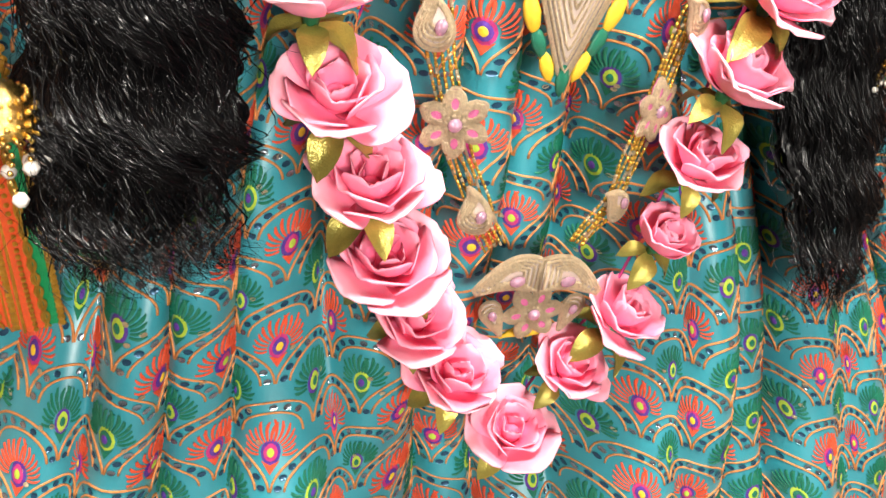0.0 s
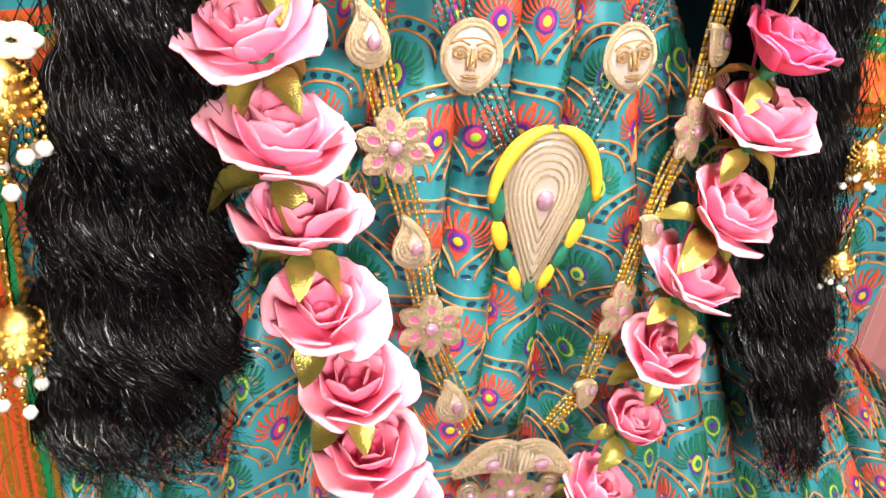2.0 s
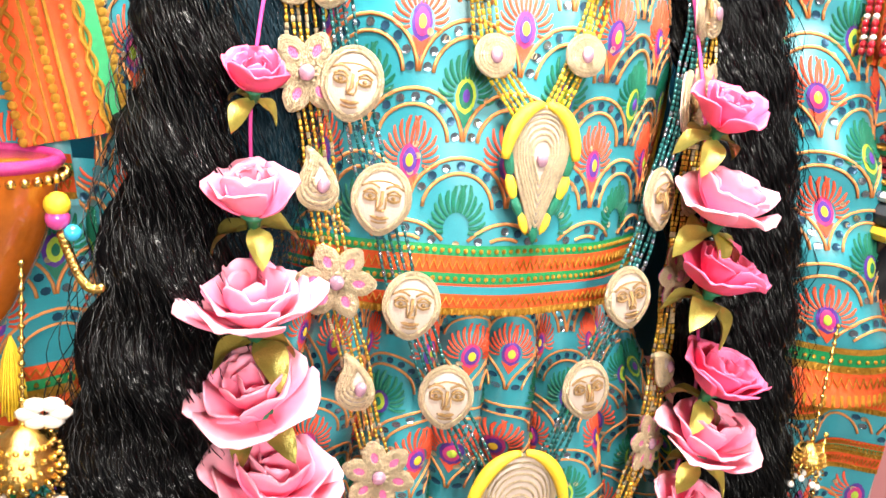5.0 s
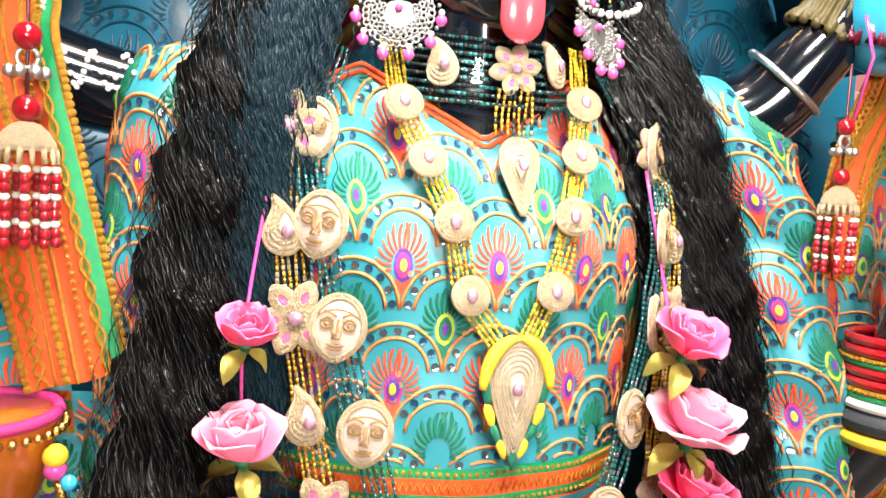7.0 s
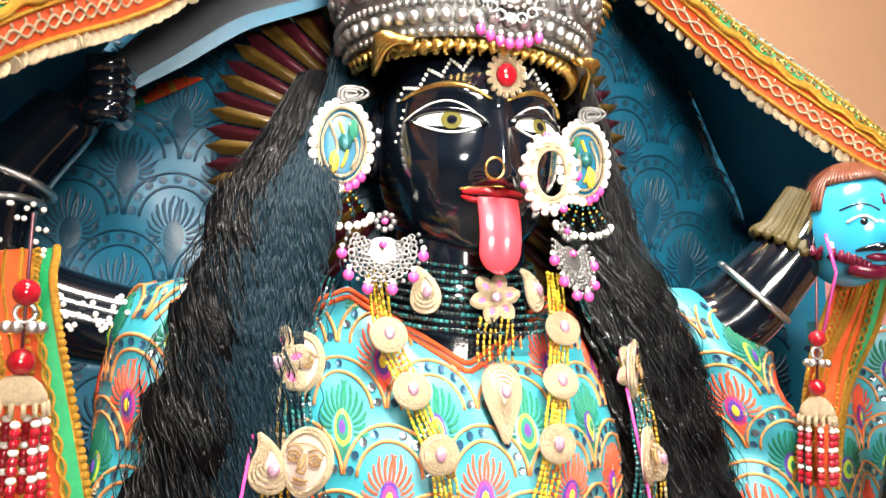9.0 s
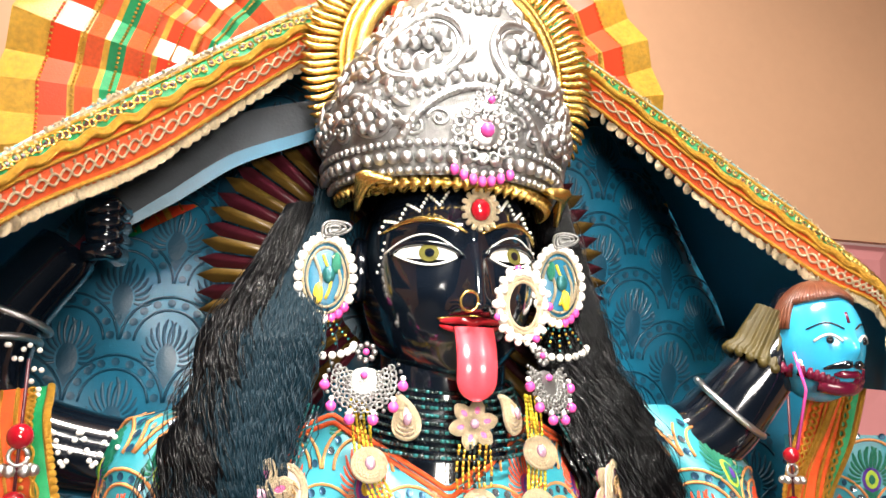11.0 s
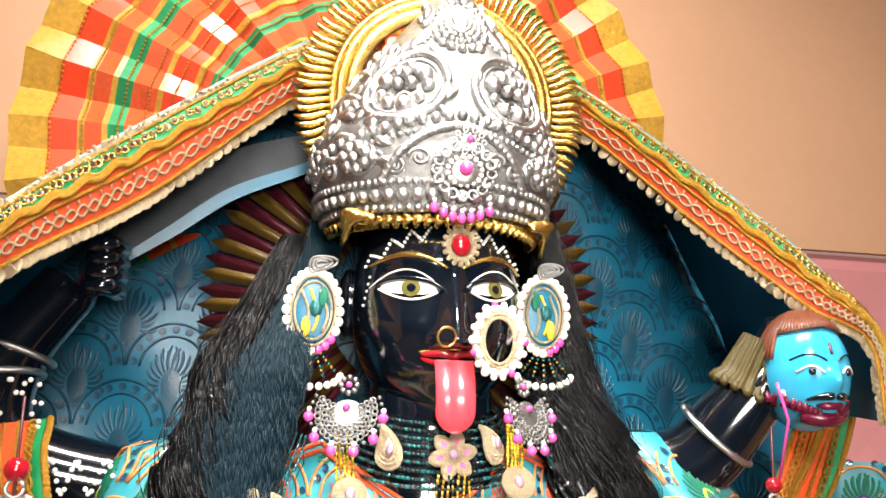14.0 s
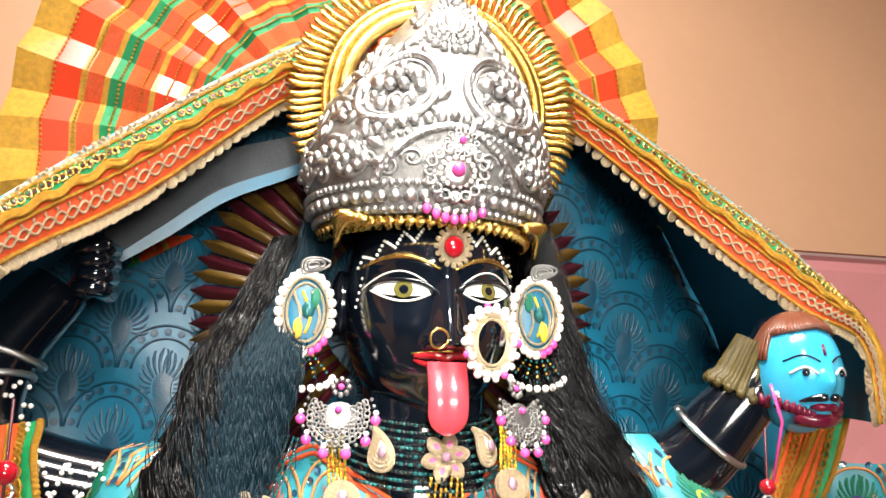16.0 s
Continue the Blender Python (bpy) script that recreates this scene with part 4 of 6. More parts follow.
# painted ray fan behind the head, its colours darkened to stand for shade there
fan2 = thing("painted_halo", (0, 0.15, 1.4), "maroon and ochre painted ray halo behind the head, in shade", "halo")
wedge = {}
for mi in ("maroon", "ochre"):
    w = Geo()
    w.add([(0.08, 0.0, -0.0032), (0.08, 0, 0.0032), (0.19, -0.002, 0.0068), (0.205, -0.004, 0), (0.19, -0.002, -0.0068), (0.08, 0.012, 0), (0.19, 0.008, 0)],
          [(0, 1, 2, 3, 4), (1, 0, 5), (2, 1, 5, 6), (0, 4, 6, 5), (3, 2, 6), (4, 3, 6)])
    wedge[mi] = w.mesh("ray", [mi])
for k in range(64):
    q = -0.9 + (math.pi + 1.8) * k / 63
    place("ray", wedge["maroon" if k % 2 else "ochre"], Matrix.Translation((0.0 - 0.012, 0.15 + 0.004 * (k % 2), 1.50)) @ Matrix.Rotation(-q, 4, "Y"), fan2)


# ---- pleated red fan ----
fan = thing("pleated_fan", (-0.05, 0.24, 1.68), "pleated orange-red satin fan with gold lace and green woven bands", "fan")
FB = ((0.375, 2), (0.337, 0), (0.308, 2), (0.301, 3), (0.284, 2), (0.278, 1), (0.262, 3), (0.236, 2), (0.23, 0), (0.205, 2), (0.199, 3), (0.188, 1), (0.176, 3), (0.155, 2), (0.149, 0), (0.125, 3), (0.098, 0), (0.05, 0))
g = Geo()
NP = 22
for (r1, mi), (r0, _) in zip(FB[:-1], FB[1:]):
    def fn(k, r):
        q = -0.55 + (math.pi + 1.1) * k / (2 * NP)
        zig = 0.5 if k % 2 else -0.5
        return (-0.05 + r * math.cos(q), 0.235 + zig * 0.042 * r + 0.004 * math.sin(q * 13), 1.68 + r * math.sin(q) + (0.003 * math.sin(k * 2.3) if r > 0.37 else 0))
    g.grid(fn, list(range(2 * NP + 1)), [r0, r1], mi)
g.make("pleats", ["redsatin", "greenband", "fanlace", "orange"], fan, smooth=False)
g = Geo()
for r in (0.335, 0.303, 0.268, 0.244, 0.218, 0.198, 0.183, 0.15):
    for k in range(2 * NP * 6):
        a = k / 6
        i = int(a)
        t = a - i
        P = []
        for kk in (i, i + 1):
            q = -0.55 + (math.pi + 1.1) * kk / (2 * NP)
            P.append(Vector((-0.05 + r * math.cos(q), 0.235 + (0.5 if kk % 2 else -0.5) * 0.042 * r + 0.004 * math.sin(q * 13) - 0.0015, 1.68 + r * math.sin(q))))
        g.ball(P[0].lerp(P[1], t), 0.0017 if r > 0.25 else 0.0014, 0, 4, (1, 0.6, 1))
tagged(g.make("gold_stitching", ["goldlace"], fan), kind="stuff")


# ---- veil over the head with its border ----
VEIL = {
    -1: (((-0.05, 0.14, 1.80), (-0.136, 0.12, 1.753), (-0.258, 0.05, 1.641), (-0.33, -0.05, 1.543), (-0.40, -0.1, 1.46)),
         ((-0.05, 0.13, 1.74), (-0.135, 0.115, 1.689), (-0.252, 0.045, 1.565), (-0.325, -0.055, 1.488), (-0.40, -0.105, 1.40))),
    1: (((0.05, 0.14, 1.80), (0.155, 0.12, 1.744), (0.277, 0.08, 1.645), (0.338, 0.0, 1.547), (0.372, -0.03, 1.482), (0.385, -0.03, 1.40)),
        ((0.05, 0.13, 1.74), (0.151, 0.115, 1.687), (0.269, 0.075, 1.579), (0.323, -0.005, 1.497), (0.362, -0.035, 1.468), (0.375, -0.035, 1.40))),
}
veil = thing("veil", (0, 0.12, 1.4), "orange, green and gold bordered veil draped over the head", "veil")
for s, (a, b) in VEIL.items():
    A, B = bezier(a, 160), bezier(b, 160)

    @lifted
    def veil_at(u, w, A=A, B=B):
        k = min(158.999, max(0.0, u * 159))
        i = int(k)
        p, q = A[i].lerp(A[i + 1], k - i), B[i].lerp(B[i + 1], k - i)
        r = p.lerp(q, w)
        r.y -= 0.012 * math.sin(math.pi * min(1, max(0, w)))
        return r
    up = lambda u, w, h, f=veil_at: f(u, w) + Vector((0, -h, h * 0.3))
    g = Geo()
    ws = (0, 0.04, 0.08, 0.12, 0.2, 0.3, 0.42, 0.45, 0.49, 0.72, 0.84, 0.93)
    ids = (1, 0, 0, 2, 2, 2, 3, 4, 4, 4, 4)
    for w0, w1, mi in zip(ws[:-1], ws[1:], ids):
        g.grid(lambda u, w: up(u, w, 0.001), lin(0, 1, 120), [w0, w1], mi)
    g.make("border", ["zari", "teal", "greenband", "goldlace", "orange"], veil, label="woven border in green, gold and orange")
    g = Geo()
    for k in range(84):
        u = (k + 0.5) / 84
        c = up(u, 0.26 + 0.03 * (k % 2), 0.003)
        g.ring(c, (0.9, 0, 0.3), (-0.3, 0, 0.9), 0.003, 0.001, 8, 4, 0)
        g.add([up(u + du, 0.26 + dw, 0.0018) for du, dw in ((-0.005, 0), (0, -0.06), (0.005, 0), (0, 0.06))], [(0, 1, 2, 3)], 1)
    tagged(g.make("ring_sequin_work", ["gold", "maroon"], veil), kind="stuff")
    g = Geo()
    g.tube([up(u, 0.46 + 0.035 * math.sin(u * 110), 0.003) for u in lin(0, 1, 260)], 0.0032, 5)
    g.tube([up(u, 0.40 + 0.035 * math.sin(u * 110), 0.003) for u in lin(0, 1, 260)], 0.0014, 5)
    g.tube([up(u, 0.56, 0.002) for u in lin(0, 1, 120)], 0.0016, 5)
    g.tube([up(u, 0.14, 0.002) for u in lin(0, 1, 120)], 0.0014, 5)
    g.tube([up(u, 0.9, 0.002) for u in lin(0, 1, 120)], 0.0018, 5)
    g.make("gold_braid", ["goldlace"], veil, label="wavy gold braid")
    g = Geo()
    for ph in (0, math.pi):
        g.tube([up(u, 0.75 + 0.06 * math.sin(u * 150 + ph), 0.0026) for u in lin(0, 1, 420)], 0.0011, 4)
    for k in range(150):
        u = (k + 0.5) / 150
        if k % 3 == 0:
            g.tube([up(u, 0.62, 0.002), up(u, 0.64, 0.003), up(u, 0.66, 0.002)], 0.001, 4)
    for k in range(260):
        g.ball(up(random.random(), random.uniform(0.0, 0.16), 0.002), random.uniform(0.0012, 0.0022), 0, 5)
    tagged(g.make("lace_stitching", ["zari"], veil, label="pale gold plaited lace"), kind="stuff")
    coin = Geo()
    coin.ring((0, 0, 0), (1, 0, 0), (0, 0, 1), 0.0052, 0.0008, 12, 4)
    coin.ball((0, 0, 0), 0.0055, 0, 10, (1, 0.12, 1))
    coin = coin.mesh("coin", ["zari"])
    for k in range(70):
        p = up((k + 0.5) / 70, 0.98, 0.002)
        place("coin", coin, Matrix.Translation(p) @ Euler((random.uniform(-0.5, 0.5), random.uniform(0, 3), random.uniform(-0.5, 0.5))).to_matrix().to_4x4(), veil)
    g = Geo()

    def roof(u, t, A=A, s=s):
        k = min(158.999, u * 159)
        i = int(k)
        p = A[i].lerp(A[i + 1], k - i)
        e = Vector((p.x * 1.03, 0.225, p.z + 0.012 - 0.1 * max(0, abs(p.x) - 0.3)))
        return p.lerp(e, t) + Vector((0, 0, 0.006 * math.sin(math.pi * t)))
    g.grid(roof, lin(0, 1, 60), lin(0, 1, 12))
    g.make("cloth", ["back"], veil, label="blue veil cloth")


# ---- sword ----
sw = thing("sword", (-0.30, 0.11, 1.53), "broad curved steel sword with blue painted edge, held up", "sword")
spine = bezier([(-0.30, 0.115, 1.525), (-0.262, 0.12, 1.572), (-0.205, 0.122, 1.622), (-0.13, 0.125, 1.65), (-0.08, 0.125, 1.66)], 30)
for nm, o0, o1, m, lab in (("blade", 0.0, 0.034, "steel", ""), ("edge", 0.034, 0.046, "back", "blue painted edge")):
    g = Geo()
    def bl(k, c, o0=o0, o1=o1):
        i = int(k)
        t = i / 29
        d = (spine[min(29, i + 1)] - spine[max(0, i - 1)]).normalized()
        nrm = Vector((d.z, 0, -d.x))
        wdt = math.sin(math.pi * min(1, 0.12 + t * 0.8)) ** 0.7
        a = (o0, o1, o1, o0)[int(c)] * wdt - 0.01
        return spine[i] + nrm * a + Vector((0, (-0.002, -0.0006, 0.0006, 0.002)[int(c)], 0))
    g.grid(lambda c, k: bl(k, c), [0, 1, 2, 3], list(range(30)), 0, wrap=True)
    g.make(nm, [m], sw, smooth=False, label=lab)
g = Geo()
g.tube([(-0.325, 0.105, 1.465), (-0.30, 0.112, 1.51)], 0.011, 10)
g.make("hilt", ["maroon"], sw, label="dark red grip")


# ---- blue head held by the hair: one mesh ----
bh = Geo()
BC = Vector((0.324, -0.002, 1.442))
turn = Matrix.Rotation(-0.02, 3, "Z") * 0.93


def bhp(x, z, off=0.0):
    q = max(0.0, 1 - (x / 0.04) ** 2 - (z / 0.056) ** 2)
    e = lambda cx, cz, sx, sz: math.exp(-((x - cx) / sx) ** 2 - ((z - cz) / sz) ** 2)
    y = -0.046 * math.sqrt(q) - 0.011 * e(0, -0.008, 0.006, 0.012) - 0.003 * e(0, -0.03, 0.02, 0.008) - 0.004 * e(0, -0.045, 0.014, 0.01) - off
    return BC + turn @ Vector((x, y, z))


def bh_head(az, el):
    d = Vector((math.sin(az) * math.cos(el), -math.cos(az) * math.cos(el), math.sin(el)))
    if d.y < 0:
        return bhp(d.x * 0.04, d.z * 0.056)
    return BC + turn @ Vector((d.x * 0.04, d.y * 0.05, d.z * 0.056))


bh.grid(bh_head, lin(-math.pi, math.pi, 61), lin(-1.55, 1.55, 50), 0)
for k in range(44):
    q = -1.9 + 3.8 * k / 43
    bh.tube([BC + turn @ Vector((0.041 * math.sin(q) * math.cos(e), -0.049 * math.cos(q) * math.cos(e), 0.059 * math.sin(e))) for e in lin(0.8 - 0.12 * abs(q) if abs(q) < 1.3 else 0.2, 1.5, 8)], 0.0024, 6, 1)
for s in (-1, 1):
    bh.tube([bhp(s * (0.006 + 0.026 * t), 0.010 + 0.006 * math.sin(math.pi * t), 0.0004) for t in lin(0, 1, 10)], 0.0009, 5, 2)
    bh.tube([bhp(s * (0.009 + 0.02 * t), -0.001 + 0.006 * math.sin(math.pi * t), 0.0004) for t in lin(0, 1, 10)], 0.0012, 5, 3)
    bh.ball(bhp(s * 0.018, 0.0, -0.0008), 0.0035, 2, 8)
    bh.tube([bhp(s * (0.002 + 0.02 * t), -0.022 - 0.004 * t * t, 0.002) for t in lin(0, 1, 8)], [0.003, 0.004, 0.004, 0.0035, 0.003, 0.0025, 0.002, 0.001], 6, 2)
    for k in range(9):
        t = k / 8
        bh.tube([bhp(s * (0.008 + 0.03 * t), -0.042 + 0.014 * t, 0.001), bhp(s * (0.010 + 0.03 * t), -0.035 + 0.016 * t, 0.001)], [0.005, 0.0015], 6, 4)
bh.tube([bhp(0.014 * t, -0.031, 0.001) for t in lin(-1, 1, 8)], [0.001, 0.003, 0.004, 0.0035, 0.0035, 0.004, 0.003, 0.001], 6, 4)
bh.tube([bhp(0.02 * t, -0.043 + 0.004 * t * t, 0.0) for t in lin(-1, 1, 8)], 0.007, 8, 4)
bh.tube([bhp(0, 0.016, 0.0004), bhp(0, 0.026, 0.0004)], 0.0013, 5, 4)
tagged(bh.make("statue", ["bluepaint", "brown", "black", "white", "beard", "ochre"]), "sky-blue painted head with brown hair, held by the hair", "statue")


# ---- nose, brow and ear jewellery ----
def gem_set(name, c, r, n, label, mats=("pearl", "redbead"), oval=1.0, core=0.45, parent=None, hole=False):
    t = parent or thing(name, c, label, "jewellery")
    g = Geo()
    c = Vector(c)
    for k in range(n):
        q = 2 * math.pi * k / n
        g.ball(c + Vector((r * math.cos(q), -0.002, r * oval * math.sin(q))), r * 2.7 / n, 0, 7)
    for rr in (0.72, 0.84):
        g.tube([c + Vector((rr * r * math.cos(q), -0.002, rr * r * oval * math.sin(q))) for q in lin(0, 2 * math.pi, 24)], r * 0.09, 6, 1)
    if not hole:
        g.ball(c, r * 0.8, 1, 14, (1, 0.15, oval))
    g.make("setting", [mats[0], "zari"], t)
    if not hole:
        g = Geo()
        g.ball(c + Vector((0, -r * 0.15, 0)), r * core, 0, 10, (1, 0.6, oval))
        g.make("stone", [mats[1]], t)
    return t


gem_set("forehead_jewel", fp(0.004, 1.537, 0.004), 0.0145, 16, "round gold forehead jewel with a red stone", ("zari", "redbead"), oval=1.1, core=0.6)
nr = gem_set("nose_ring", (0.028, -0.04, 1.457), 0.0175, 14, "large oval pearl-set nose ring", ("pearl", "gem"), oval=1.45, hole=True)
g = Geo()
for k in range(18):
    q = 2 * math.pi * k / 18
    g.ball((0.028 + 0.0215 * math.cos(q), -0.041, 1.457 + 0.0285 * math.sin(q)), 0.003 if k % 3 else 0.0036, 1 if k % 5 == 0 else 0, 7)
g.tube([(0.028 + 0.0182 * math.cos(q), -0.039, 1.457 + 0.025 * math.sin(q)) for q in lin(0, 2 * math.pi, 40)], 0.0032, 8, 2)
g.make("pearl_rim", ["pearl", "pinkbead", "cream"], nr)
g = Geo()
g.ring((-0.012, -0.033, 1.459), (1, 0.2, 0), (0, -0.3, 1), 0.0075, 0.0011, 20, 6)
tagged(g.make("nose_stud_ring", ["gold"]), "small plain gold nose ring", "jewellery")


def earring(x, y, z, s):
    t = thing("earring", (x, y, z - 0.06), "oval enamel earring with pink pearl edge and bead drops", "earring", "earrings")
    c = Vector((x, y, z))
    g = Geo()
    g.ball(c, 0.03, 0, 20, (0.6, 0.12, 1.0))
    g.make("enamel_plate", ["back"], t, label="teal enamel plate")
    g = Geo()
    for k in range(24):
        q = 2 * math.pi * k / 24
        g.ball(c + Vector((0.0225 * math.cos(q), -0.001, 0.034 * math.sin(q))), 0.0046, 1 if 18 < k < 22 else 0, 7, (1, 0.7, 1))
    g.make("pearl_edge", ["pearl", "pinkbead"], t)
    g = Geo()
    for rr in (0.85, 1.02):
        g.tube([c + Vector((rr * 0.0185 * math.cos(q), -0.003, rr * 0.029 * math.sin(q))) for q in lin(0, 2 * math.pi, 30)], 0.0013, 5)
    for k in range(3):
        g.tube([c + Vector((-0.008 + 0.008 * k + 0.004 * math.sin(4 * u), -0.004, -0.018 + 0.036 * u)) for u in lin(0, 1, 10)], 0.0014, 5, 1 if k == 1 else 0)
    g.ball(c + Vector((0.002, -0.004, 0.002)), 0.007, 4, 10, (0.8, 0.4, 1.1))
    g.ball(c + Vector((0.008 * s, -0.004, 0.012)), 0.007, 3, 8, (0.6, 0.3, 1.3))
    g.ball(c + Vector((-0.006 * s, -0.004, -0.014)), 0.007, 1, 8, (0.6, 0.3, 1.3))
    g.make("wirework", ["zari", "yellow", "gem", "green", "greenbead"], t)
    g = Geo()
    for f in (1.0, 0.7, 0.4):
        g.tube([c + Vector((0.004 + f * (0.012 * math.cos(q) + 0.003 * math.cos(2 * q)), -0.003 - 0.002 * (1 - f), 0.04 + f * 0.0065 * math.sin(q) + 0.003 * math.cos(q) * f)) for q in lin(0, 2 * math.pi, 22)], 0.0013, 5)
    g.ball(c + Vector((0.004, -0.001, 0.04)), 0.01, 0, 10, (1, 0.15, 0.5))
    g.make("ear_stud", ["oxide"], t, label="oxidised silver paisley stud")
    g = Geo()
    for k in range(5):
        a = c + Vector((-0.008 + 0.004 * k, -0.002, -0.036))
        b = c + Vector((-0.02 + 0.01 * k, -0.004, -0.058 + 0.004 * abs(k - 2)))
        for j in range(6):
            g.ball(a.lerp(b, j / 5), 0.0014, j % 2, 5)
    for k in range(11):
        q = math.pi * (1 + k / 10)
        g.ball(c + Vector((0.025 * math.cos(q), -0.004, -0.055 + 0.009 * math.sin(q))), 0.0036, 2, 7)
    g.make("bead_drop", ["goldbead", "greenbead", "pearl"], t)


earring(-0.112, 0.045, 1.482, 1)
earring(0.094, 0.045, 1.487, -1)

tk = thing("hair_jewel", (0.006, -0.035, 1.57), "silver openwork hair jewel with pink stones and bead drops", "jewellery")
for cx, cz, r, n in ((0.006, 1.615, 0.011, 10), (0.004, 1.589, 0.021, 16)):
    g = Geo()
    for k in range(n):
        q = 2 * math.pi * k / n
        p = crown_at(cx + r * math.cos(q), cz + r * math.sin(q), 0.007)
        g.ring(p, (math.cos(q), 0, math.sin(q)), (-math.sin(q), 0, math.cos(q)), r * 0.19, r * 0.065, 9, 4)
    for k in range(n):
        q = 2 * math.pi * (k + 0.5) / n
        g.ball(crown_at(cx + r * 0.62 * math.cos(q), cz + r * 0.62 * math.sin(q), 0.007), r * 0.12, 1, 5)
    g.ball(crown_at(cx, cz, 0.005), r * 0.62, 0, 10, (1, 0.3, 1))
    g.make("openwork", ["silver", "pearl"], tk)
    g = Geo()
    g.ball(crown_at(cx, cz + r * 0.1, 0.009), r * 0.3, 0, 9)
    g.make("stone", ["pinkbead"], tk)
g = Geo()
for k in range(7):
    x = -0.022 + 0.0075 * k
    z = 1.565 - 0.008 * math.cos((k - 3) * 0.5)
    p = crown_at(0.004 + x, z, 0.008)
    p.z = z
    g.ball(p, 0.0042, 0, 8, (0.9, 0.9, 1.15))
    g.ball(p + Vector((0, -0.001, 0.006)), 0.0022, 1, 6)
g.make("bead_drop", ["pinkbead", "pearl"], tk)


# ---- wall tiles ----
tm = Geo()
a, b = 0.0985, 0.075
tm.add([(-a, 0, -a), (a, 0, -a), (a, 0, a), (-a, 0, a), (-b, -0.006, -b), (b, -0.006, -b), (b, -0.006, b), (-b, -0.006, b), (0, -0.002, 0)],
       [(0, 1, 5, 4), (1, 2, 6, 5), (2, 3, 7, 6), (3, 0, 4, 7), (4, 5, 8), (5, 6, 8), (6, 7, 8), (7, 4, 8)])
tm = tm.mesh("tile", ["tile"], smooth=False)
for i in range(-8, 8):
    for j in range(7):
        place("tile", tm, Matrix.Translation((0.677 + 0.2 * i + 0.1, 0.474, 1.552 - 0.2 * j)), wall_low)


# ---- rose garland ----
def petal(color, length, width, a0, a1, a2, curl=0.35):
    """A cupped foam petal with thickness; grows from the axis (z) outward along x."""
    ns, nw = 9, 7
    prof, x, h = [], 0.003, 0.0
    for i in range(ns):
        t = i / (ns - 1)
        ang = a0 + (a1 - a0) * min(1, t / 0.6) + (a2 - a1) * max(0, (t - 0.6) / 0.4)
        prof.append((x, h, t))
        x += math.sin(ang) * length / (ns - 1)
        h += math.cos(ang) * length / (ns - 1)
    top, bot = [], []
    for (x, h, t) in prof:
        w = width * (0.35 + 0.65 * math.sin(min(1, t * 1.25) * math.pi / 2)) * (1 if t < 0.75 else math.sqrt(max(0.08, 1 - ((t - 0.75) / 0.27) ** 2)))
        for j in range(nw):
            s = -1 + 2 * j / (nw - 1)
            yy = w * s
            xx = x - curl * w * s * s * (0.7 + 0.5 * t)
            hh = h + 0.25 * w * s * s + 0.0018 * math.sin(5 * s + 6 * t) * t
            top.append((xx, yy, hh))
            bot.append((xx + 0.0009, yy, hh - 0.0011))
    g = Geo()
    q = [(i * nw + j, i * nw + j + 1, (i + 1) * nw + j + 1, (i + 1) * nw + j) for i in range(ns - 1) for j in range(nw - 1)]
    g.add(top + bot, q + [tuple(k + ns * nw for k in f)[::-1] for f in q])
    off = ns * nw
    edge = [j for j in range(nw)] + [i * nw + nw - 1 for i in range(1, ns)] + [(ns - 1) * nw + j for j in range(nw - 2, -1, -1)] + [i * nw for i in range(ns - 2, 0, -1)]
    rim = [(edge[k], edge[k] + off, edge[(k + 1) % len(edge)] + off, edge[(k + 1) % len(edge)]) for k in range(len(edge))]
    g.f += rim
    g.m += [0] * len(rim)
    me = g.mesh("petal", [color])
    me.attributes.new("along", "FLOAT", "POINT").data.foreach_set("value", [p[2] for p in prof for j in range(nw)] * 2)
    return me


def leaf_mesh():
    g = Geo()
    n = 9
    vs = []
    for i in range(n):
        t = i / (n - 1)
        w = 0.0105 * math.sin(math.pi * min(1, 0.08 + t * 0.92)) ** 0.8
        z = 0.004 * math.sin(t * 3) - 0.012 * t * t
        for s in (-1, -0.5, 0, 0.5, 1):
            vs.append((0.004 + 0.034 * t, w * s, z + 0.35 * w * abs(s) + 0.001 * math.sin(9 * t + 4 * s)))
    m = len(vs)
    vs += [(x, y, z - 0.0007) for x, y, z in vs]
    q = [(i * 5 + j, i * 5 + j + 1, i * 5 + j + 6, i * 5 + j + 5) for i in range(n - 1) for j in range(4)]
    g.add(vs, q + [tuple(k + m for k in f)[::-1] for f in q])
    return g.mesh("leaf", ["leaf"])


PET = {}
for c in ("pink", "deeppink"):
    PET[c] = [petal("palepink" if c == "pink" else c, 0.046, 0.031, 1.35, 0.75, 1.75, 0.16), petal(c, 0.041, 0.027, 1.15, 0.45, 1.45, 0.3),
              petal(c, 0.036, 0.02, 0.9, 0.15, 0.95, 0.42), petal(c, 0.029, 0.0125, 0.6, 0.0, 0.4, 0.75)]
LEAF = leaf_mesh()
bud = Geo()
bud.tube([(0, 0, -0.014), (0, 0, -0.004), (0, 0, 0.001)], [0.004, 0.006, 0.011], 10, 1)
bud.tube([(0.0004, 0, 0.0), (0, 0, 0.008), (0, 0, 0.016), (0.001, 0, 0.021)], [0.006, 0.009, 0.008, 0.003], 10, 0)
BUD = {c: None for c in PET}
for c in PET:
    BUD[c] = bud.mesh("rose", [c, "stem"])

garland = thing("rose_garland", (0.012, -0.02, 0.45), "long garland of pink foam roses with gold-green foil leaves", "garland")
CORD = Geo()


